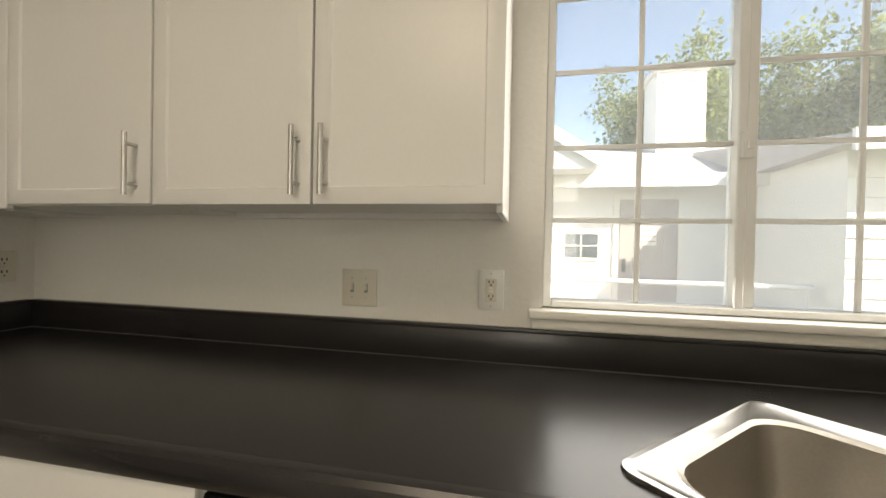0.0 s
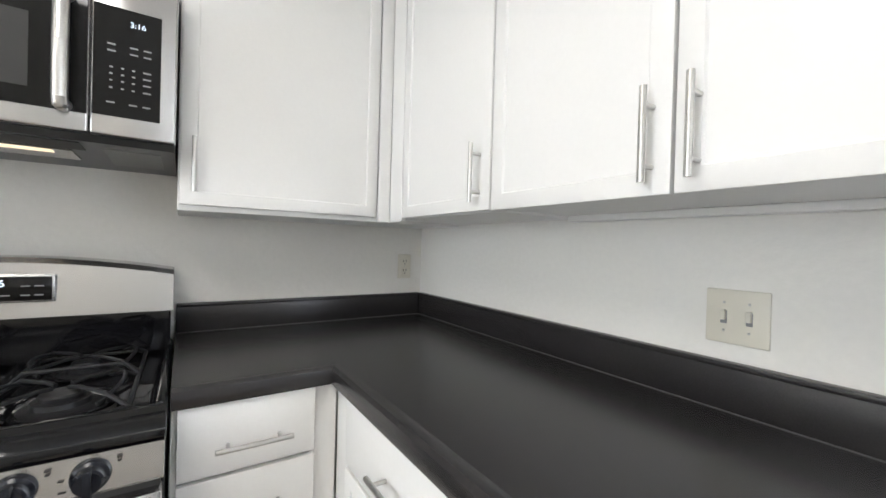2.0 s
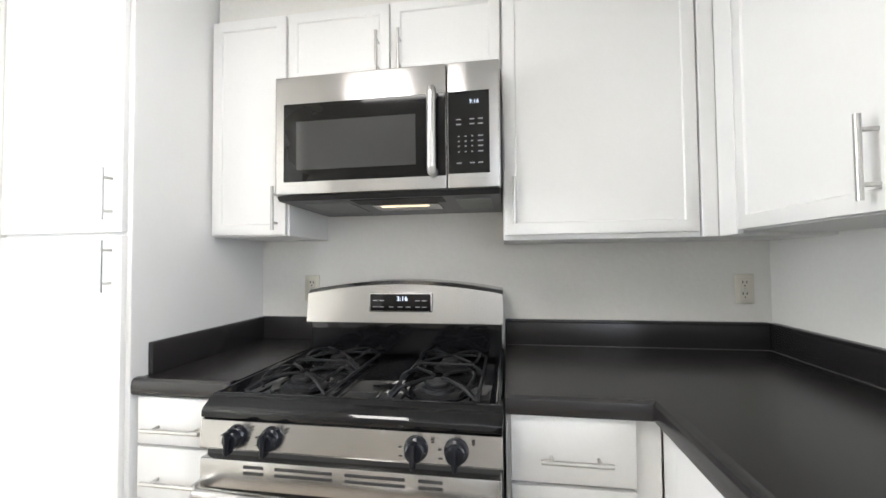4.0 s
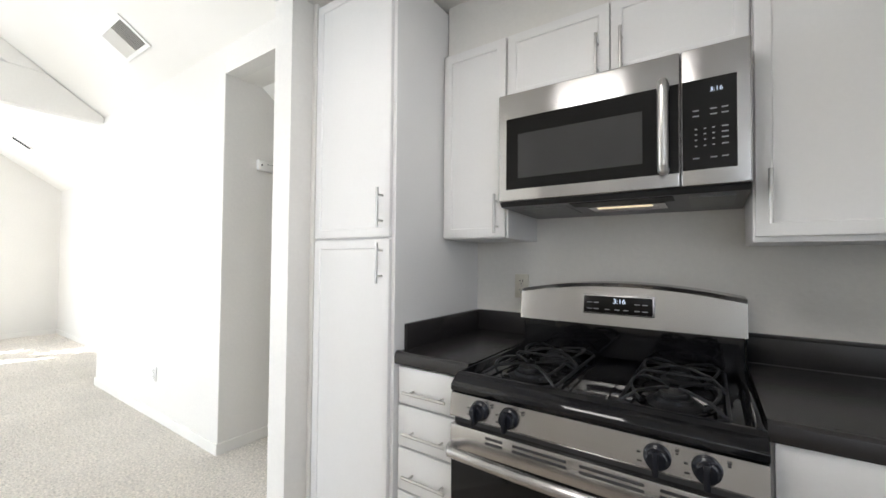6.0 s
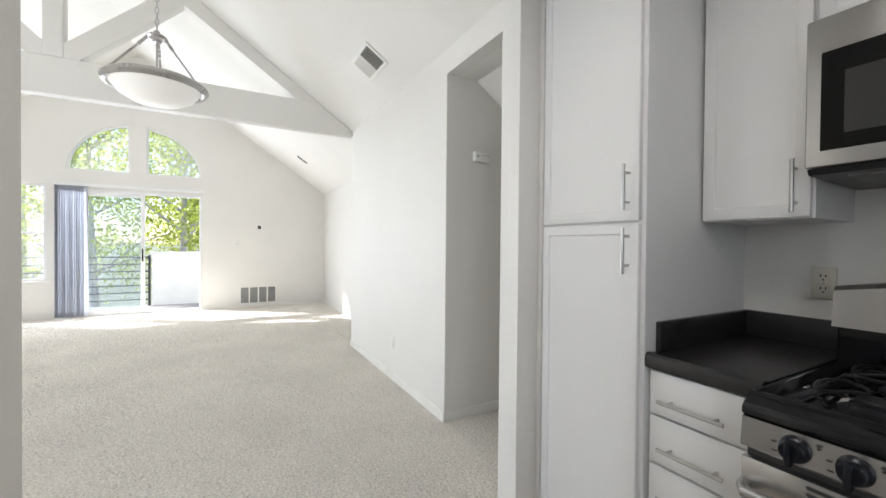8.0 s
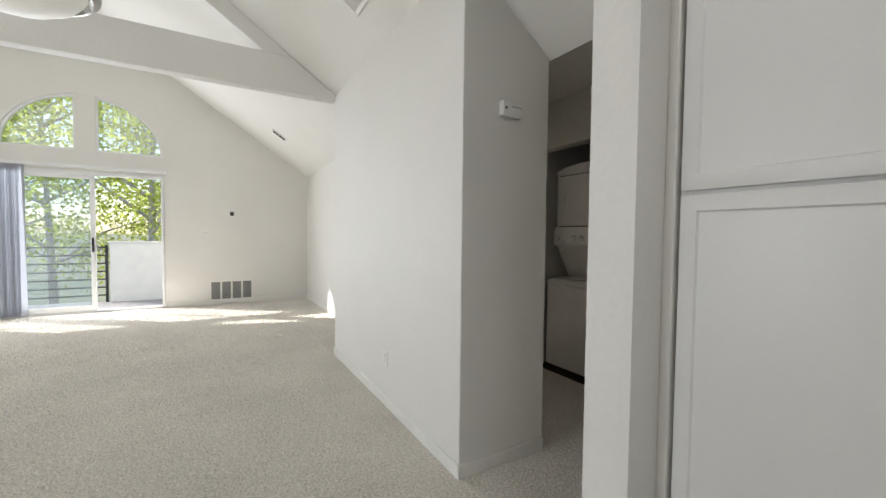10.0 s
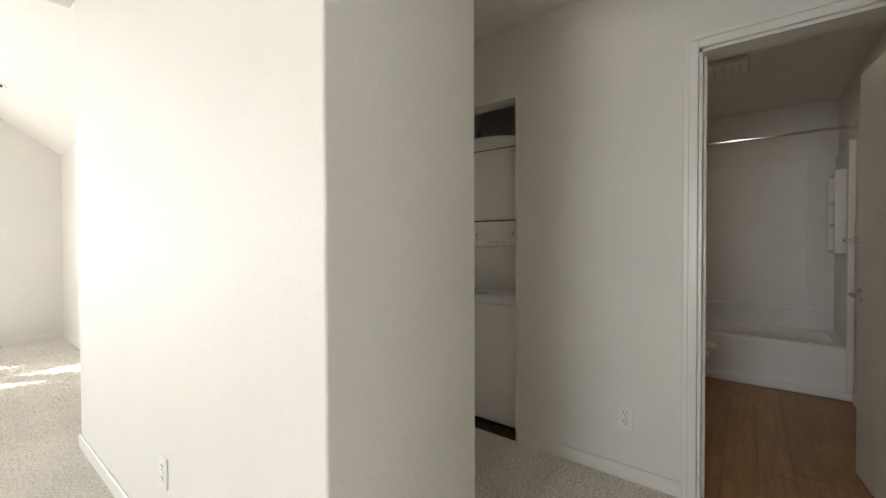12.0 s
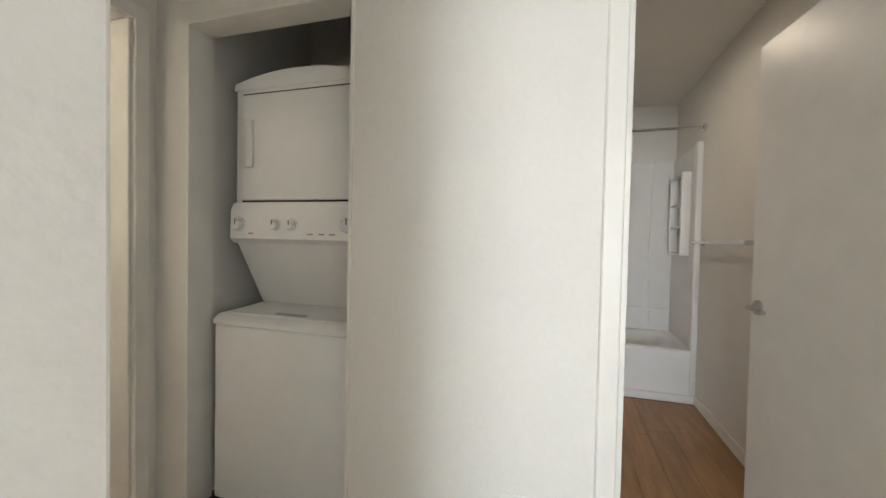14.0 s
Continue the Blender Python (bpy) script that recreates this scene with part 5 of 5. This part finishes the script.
part("rake_board", prism(bmesh.new(), [(-2.4, 4.10), (0.37, 2.30), (0.37, 2.48), (-2.4, 4.30), (-4.92, 2.48), (-4.92, 2.30)], "y", 5.64, 5.688), M_SIDING, gw, smooth=False)
wr = thing("walkway_railing", (1.5, 5.25, 0), "white metal walkway handrail", "railing")
part("bar", rod(bmesh.new(), (-5.5, 5.25, 0.86), (2.5, 5.25, 0.86), 0.028, 10), M_VINYL, wr)
for x in (-4, -2, -0.12, 2.45):
    part("post", boxes((x - 0.02, x + 0.02, 5.23, 5.27, 0, 0.86)), M_VINYL, wr)
wt = thing("wreath", (3.55, 4.86, 1.2), "round twig wreath hung on the white wall", "wreath")
rng = np.random.default_rng(9)
b = bmesh.new()
for k in range(90):
    a, r0, r1 = rng.uniform(0, 6.28), rng.uniform(0.0, 0.20), rng.uniform(0.2, 0.30)
    a2 = a + rng.uniform(-0.7, 0.7)
    rod(b, (3.55 + r0 * math.cos(a), 4.85, 1.45 + r0 * math.sin(a)), (3.55 + r1 * math.cos(a2), 4.83, 1.45 + r1 * math.sin(a2)), 0.005, 4)
part("twigs", b, M_BARK, wt)
NT = "broad dark green tree behind the neighbouring roof"
tree("tree", (4.6, 15.5, -3.2), 11.0, 4.2, 44000, 0.09, 21, NT, M_LEAFD, 0.25)
tree("tree", (9.5, 14.0, -3.2), 11.0, 4.4, 44000, 0.09, 22, NT, M_LEAFD, 0.25)
tree("tree", (0.9, 17.5, -3.2), 9.0, 2.6, 26000, 0.08, 23, NT, M_LEAFD, 0.2)

# ---- hall ----
al = thing("carbon_monoxide_alarm", (-2.215, -2.33, 1.88), "white wall alarm with a small lens", "alarm")
part("body", boxes((-2.285, -2.148, -2.33, -2.292, 1.880, 1.957), bevel=0.012, seg=3), M_WPLATE, al)
for k in range(4):
    part("slot", boxes((-2.27 + k * 0.016, -2.262 + k * 0.016, -2.2925, -2.2905, 1.927, 1.931)), M_SLOT, al)
part("lens", boxes((-2.180, -2.168, -2.2925, -2.290, 1.913, 1.925), bevel=0.002), M_SLOT, al)
plate("wall_outlet", "white duplex outlet low on the hall wall", "+x", -3.54, -2.102, 0.313, 0.075, 0.118, "outlet", M_WPLATE)
plate("light_switch", "white switch plate on the hall side of the partition", "-y", -1.335, -2.31, 1.06, 0.075, 0.118, "switch", M_WPLATE)
hl = thing("hall_light", (-3.12, -2.09, 2.40), "round flush glass ceiling light in the hall", "light")
part("base", lathe(bmesh.new(), [(0.0001, 0.0), (0.13, 0.0), (0.13, -0.018), (0.0001, -0.018)], (-3.12, -2.09, 2.479), "z", 28), M_NICKEL, hl)
part("shade", lathe(bmesh.new(), [(0.12, -0.018), (0.115, -0.04), (0.085, -0.068), (0.04, -0.080), (0.0001, -0.082)], (-3.12, -2.09, 2.479), "z", 28), M_LENS, hl, "lit frosted glass shade").visible_shadow = False

# laundry stack
ws = thing("stacked_washer_dryer", (-3.95, -3.07, 0), "white stacked washer and dryer in the laundry closet", "washer dryer")
LY0, LY1, LX = -3.415, -2.735, -3.62
wb = part("washer_body", boxes((-4.33, LX, LY0, LY1, 0.03, 0.800), bevel=0.012, seg=3), M_WHITE_APP, ws)
part("feet", boxes((-4.30, LX - 0.04, LY0 + 0.02, LY1 - 0.02, 0, 0.035)), M_SLOT, ws)
part("washer_top", prism(bmesh.new(), [(LX + 0.004, 0.802), (LX + 0.004, 0.822), (LX - 0.03, 0.842), (-4.33, 0.872), (-4.33, 0.802)], "y", LY0 - 0.002, LY1 + 0.002), M_WHITE_APP, ws)
part("washer_lid", prism(bmesh.new(), [(LX - 0.035, 0.843), (LX - 0.035, 0.850), (-4.00, 0.872), (-4.00, 0.858)], "y", LY0 + 0.05, LY1 - 0.05), M_WHITE_APP, ws)
part("lid_pull", boxes((LX - 0.075, LX - 0.05, -3.14, -2.99, 0.850, 0.8555)), M_GREYTXT, ws)
DX = -3.72
dbm = boxes((-4.33, DX, LY0 + 0.01, LY1 - 0.01, 1.30, 1.865), bevel=0.014, seg=3)
part("dryer_body", dbm, M_WHITE_APP, ws)
arcd = [(LY0 + 0.01 + (LY1 - LY0 - 0.02) * i / 12, 1.868 + 0.045 * (1 - (2 * i / 12 - 1) ** 2)) for i in range(13)]
part("dryer_top", prism(bmesh.new(), arcd + [(LY1 - 0.01, 1.84), (LY0 + 0.01, 1.84)], "x", -4.33, DX + 0.006), M_WHITE_APP, ws)
dd = part("dryer_door", boxes((DX, DX + 0.014, LY0 + 0.06, LY1 - 0.06, 1.345, 1.815), bevel=0.007, seg=3), M_WHITE_APP, ws)
part("door_gap", boxes((DX + 0.001, DX + 0.004, LY0 + 0.055, LY1 - 0.055, 1.338, 1.822)), M_SLOT, ws)
part("door_handle", boxes((DX + 0.013, DX + 0.028, LY0 + 0.085, LY0 + 0.125, 1.49, 1.70), bevel=0.008, seg=3), M_WHITE_APP, dd)
pnl = part("control_panel", prism(bmesh.new(), [(DX - 0.02, 1.30), (DX + 0.010, 1.335), (DX + 0.024, 1.30), (DX + 0.028, 1.175), (DX + 0.006, 1.155), (DX - 0.06, 1.155)], "y", LY0 + 0.01, LY1 - 0.01), M_WHITE_APP, ws)
for y, r in ((-3.355, 0.026), (-3.16, 0.020), (-3.075, 0.020), (-2.80, 0.030)):
    k = part("knob", lathe(bmesh.new(), [(0.0001, 0.026), (r * 0.8, 0.026), (r, 0.018), (r * 1.05, 0.0), (0.0001, 0.0)], (DX + 0.026, y, 1.235), "x", 18), M_WHITE_APP, pnl)
    part("pointer", boxes((DX + 0.0515, DX + 0.0535, y - 0.002, y + 0.002, 1.237, 1.235 + r)), M_SLOT, k)
    for j in range(5):
        a = radians(30 + j * 30)
        part("mark", boxes((DX + 0.0265, DX + 0.0285, y + 1.35 * r * math.cos(a) - 0.002, y + 1.35 * r * math.cos(a) + 0.002, 1.235 + 1.35 * r * math.sin(a) - 0.002, 1.235 + 1.35 * r * math.sin(a) + 0.002)), M_GREYTXT, pnl)
for y in (-3.29, -2.985, -2.93, -2.88):
    part("print_mark", boxes((DX + 0.027, DX + 0.029, y - 0.013, y + 0.013, 1.195, 1.201)), M_GREYTXT, pnl)
part("pedestal", prism(bmesh.new(), [(DX + 0.004, 1.156), (-3.88, 0.862), (-4.33, 0.862), (-4.33, 1.30), (DX - 0.02, 1.30)], "y", LY0 + 0.03, LY1 - 0.03), M_WHITE_APP, ws)

# ---- bathroom ----
setting("floor_bathroom", boxes((-6.32, -3.54, -2.60, -0.99, -0.1, -0.006)), M_SEAL, "dark subfloor under the vinyl planks", "floor")
bt = thing("bathtub", (-5.95, -1.8, 0), "white alcove bathtub with moulded surround", "bathtub")
b = loops(bmesh.new(), [rounded(-5.955, -1.795, 0.362, 0.802, 0.02, 0.055), rounded(-5.955, -1.795, 0.362, 0.802, 0.02, 0.38), rounded(-5.955, -1.795, 0.352, 0.795, 0.03, 0.395), rounded(-5.955, -1.795, 0.29, 0.72, 0.12, 0.395), rounded(-5.955, -1.795, 0.26, 0.68, 0.12, 0.36), rounded(-5.955, -1.795, 0.22, 0.60, 0.12, 0.10)])
part("tub", b, M_TUB, bt)
part("apron_step", boxes((-5.62, -5.570, -2.60, -0.995, 0, 0.062), bevel=0.01, seg=2), M_TUB, bt)
for bx in ((-6.318, -6.295, -2.60, -0.992, 0.395, 1.94), (-6.295, -5.66, -1.014, -0.992, 0.395, 1.94), (-5.66, -5.585, -1.032, -0.992, 0.06, 1.95), (-6.295, -5.60, -2.60, -2.578, 0.395, 1.94)):
    part("surround_panel", boxes(bx, bevel=0.006, seg=2), M_TUB, bt)
part("panel_seam", boxes((-6.295, -6.282, -1.20, -1.185, 0.60, 1.93), (-6.295, -6.255, -2.57, -1.02, 0.575, 0.60), (-6.295, -6.275, -1.18, -1.16, 0.44, 0.575), bevel=0.003), M_TUB, bt)
for z in (1.12, 1.34, 1.52, 1.75):
    part("shelf", boxes((-6.10, -5.80, -1.075, -1.014, z - 0.02, z), bevel=0.006, seg=2), M_TUB, bt)
part("shelf_column", boxes((-6.13, -6.10, -1.08, -1.014, 1.10, 1.76), (-5.80, -5.77, -1.08, -1.014, 1.10, 1.76), bevel=0.006, seg=2), M_TUB, bt)
sr = thing("shower_rod", (-5.65, -1.8, 2.05), "chrome shower curtain rod across the tub alcove", "rod")
part("bar", rod(bmesh.new(), (-5.57, -2.60, 2.045), (-5.57, -0.99, 2.045), 0.0125, 12), M_CHROME, sr)
part("flange", rod(bmesh.new(), (-5.57, -1.01, 2.045), (-5.57, -0.99, 2.045), 0.03, 16), M_CHROME, sr)
tb = thing("towel_bar", (-5.2, -0.99, 1.18), "chrome towel bar on the bathroom wall", "towel bar")
part("bar", rod(bmesh.new(), (-5.54, -1.055, 1.205), (-4.66, -1.055, 1.205), 0.009, 10), M_CHROME, tb)
for x in (-5.52, -4.68):
    part("bracket", lathe(bmesh.new(), [(0.0001, 0.0), (0.028, 0.0), (0.028, -0.012), (0.012, -0.03), (0.014, -0.075), (0.0001, -0.08)], (x, -0.99, 1.205), "y", 16), M_CHROME, tb)
fan = thing("exhaust_fan", (-4.92, -1.75, 2.40), "white bathroom ceiling fan cover", "fan")
part("cover", boxes((-5.05, -4.78, -1.90, -1.62, 2.415, 2.459), bevel=0.012, seg=3), M_WPLATE, fan)
for k in range(5):
    part("slot", boxes((-5.02, -4.81, -1.87 + k * 0.05, -1.867 + k * 0.05, 2.4135, 2.4165)), M_GREYTXT, fan)
tlt = thing("toilet", (-5.0, -2.28, 0), "white ceramic toilet with closed lid", "toilet")
def oval(profile, y):
    b = lathe(bmesh.new(), profile, (0, 0, 0), "z", 28)
    bmesh.ops.transform(b, matrix=Matrix.Translation((-5.0, y, 0)) @ Matrix.Diagonal((0.95, 1.25, 1, 1)), verts=b.verts[:])
    return b


part("base", oval([(0.11, 0.0), (0.115, 0.02), (0.085, 0.12), (0.10, 0.22), (0.16, 0.33), (0.185, 0.385), (0.0001, 0.385)], -2.05), M_TUB, tlt)
part("tank_shelf", boxes((-5.10, -4.90, -2.59, -2.20, 0.16, 0.38), bevel=0.02, seg=2), M_TUB, tlt)
part("seat", oval([(0.0001, 0.385), (0.19, 0.385), (0.195, 0.395), (0.19, 0.405), (0.0001, 0.405)], -2.04), M_TUB, tlt)
part("lid", oval([(0.0001, 0.406), (0.19, 0.406), (0.195, 0.415), (0.185, 0.428), (0.0001, 0.434)], -2.04), M_TUB, tlt)
part("tank", boxes((-5.22, -4.78, -2.595, -2.42, 0.38, 0.74), bevel=0.02, seg=3), M_TUB, tlt)
part("tank_lid", boxes((-5.23, -4.77, -2.598, -2.41, 0.74, 0.775), bevel=0.01, seg=2), M_TUB, tlt)

hd_ = Vector((-3.625, -1.09, 0))
ang = math.atan2(-0.075, -0.705)
m_leaf = Matrix.Translation(hd_) @ Matrix.Rotation(ang, 4, "Z")
bd = tagged(thing("door_2", (-4.0, -1.13, 0.01), "flat white bathroom door standing open", "door"), kind="structure")
b = boxes((0.0, 0.665, -0.018, 0.018, 0.012, 2.035), bevel=0.002)
bmesh.ops.transform(b, matrix=m_leaf, verts=b.verts[:])
lf = part("leaf", b, M_TRIM, bd)
b = bmesh.new()
for s in (-1, 1):
    rod(b, (0.61, s * 0.018, 0.93), (0.61, s * 0.026, 0.93), 0.032, 20)
    rod(b, (0.61, s * 0.026, 0.93), (0.61, s * 0.06, 0.93), 0.011, 12)
    tube(b, [(0.61, s * 0.06, 0.93), (0.57, s * 0.064, 0.932), (0.50, s * 0.060, 0.926)], 0.010, 10)
bmesh.ops.transform(b, matrix=m_leaf, verts=b.verts[:])
part("door_handle", b, M_NICKEL, lf, "satin nickel lever handle")

# room past the hall's end
vl = thing("vanity_light", (-3.88, -4.20, 1.95), "lit frosted vanity light with chrome rail", "light")
part("shade", boxes((-3.89, -3.80, -4.5, -3.95, 2.075, 2.36), bevel=0.02, seg=3), M_VAN, vl).visible_shadow = False
part("rail", boxes((-3.90, -3.79, -4.52, -3.93, 2.048, 2.073), bevel=0.004), M_CHROME, vl)
ed = tagged(thing("door_3", (-3.87, -4.18, 0.01), "cream door standing open at the hall's end", "door"), kind="structure")
lf3 = part("leaf", boxes((-3.895, -3.86, -4.55, -3.82, 0.012, 2.035), bevel=0.002), M_TRIM, ed)
bm = bmesh.new()
rod(bm, (-3.86, -4.30, 1.05), (-3.81, -4.30, 1.05), 0.012, 10)
tube(bm, [(-3.81, -4.30, 1.05), (-3.805, -4.19, 1.05)], 0.011, 8)
part("door_handle", bm, M_NICKEL, lf3)

# vinyl planks of the bathroom floor
random.seed(11)
meshes = {}
for r_ in range(11):
    y0 = -2.60 + r_ * 0.147
    x = -5.57 - random.uniform(0, 0.6)
    while x < -3.60:
        x1 = min(x + 0.92, -3.602)
        a = max(x, -5.568)
        if x1 - a > 0.02:
            ln = round(x1 - a - 0.002, 3)
            if ln not in meshes:
                q = boxes((-ln / 2, ln / 2, -0.0728, 0.0728, -0.004, 0.0), bevel=0.0012)
                me = bpy.data.meshes.new("plank")
                q.to_mesh(me)
                q.free()
                me.materials.append(M_WOODV)
                meshes[ln] = me
            o = new("plank", meshes[ln])
            o.parent = bpy.data.objects["floor_bathroom"]
            o.location = Vector(((a + x1) / 2, y0 + 0.0735, 0.0)) - PLACE["floor_bathroom"]
        x += 0.92

# carpet pile where the walk passes near
rng = np.random.default_rng(17)
near = rng.uniform((-1.915, -5.6), (2.4, -1.345), (200000, 2))
far = rng.uniform((-2.385, -8.53), (4.0, -5.6), (85000, 2))
far = far[(far[:, 0] > -1.9) | (far[:, 1] < -4.75)]
hall_ = rng.uniform((-3.52, -2.31), (-1.93, -1.36), (19000, 2))
deep = rng.uniform((-3.52, -3.62), (-2.52, -2.31), (15000, 2))
nook = rng.uniform((-2.385, -5.6), (-1.915, -4.74), (17000, 2))
allp = np.concatenate([near, far, nook, hall_, deep])
px, py = allp[:, 0], allp[:, 1]
size = np.where((py < -5.6), 1.7, 1.0)
n = len(px)
h = rng.uniform(0.003, 0.007, n) * size
w_ = rng.uniform(0.0035, 0.0065, n) * size
a = rng.uniform(0, 6.28, n)
tilt = rng.normal(0, 0.005, (n, 2))
vs = np.empty((n, 4, 3))
for k in range(3):
    vs[:, k] = np.stack([px + w_ * np.cos(a + 2.094 * k), py + w_ * np.sin(a + 2.094 * k), np.full(n, 0.0005)], 1)
vs[:, 3] = np.stack([px + tilt[:, 0], py + tilt[:, 1], h], 1)
idx = np.arange(n * 4).reshape(-1, 4)
fs = np.concatenate([idx[:, [0, 1, 3]], idx[:, [1, 2, 3]], idx[:, [2, 0, 3]]])
me = bpy.data.meshes.new("carpet_pile")
me.from_pydata(vs.reshape(-1, 3).tolist(), [], fs.tolist())
me.materials.append(M_CARPET)
tagged(new("carpet_pile", me), "short beige cut pile tufts of the carpet", "carpet", kind="stuff")
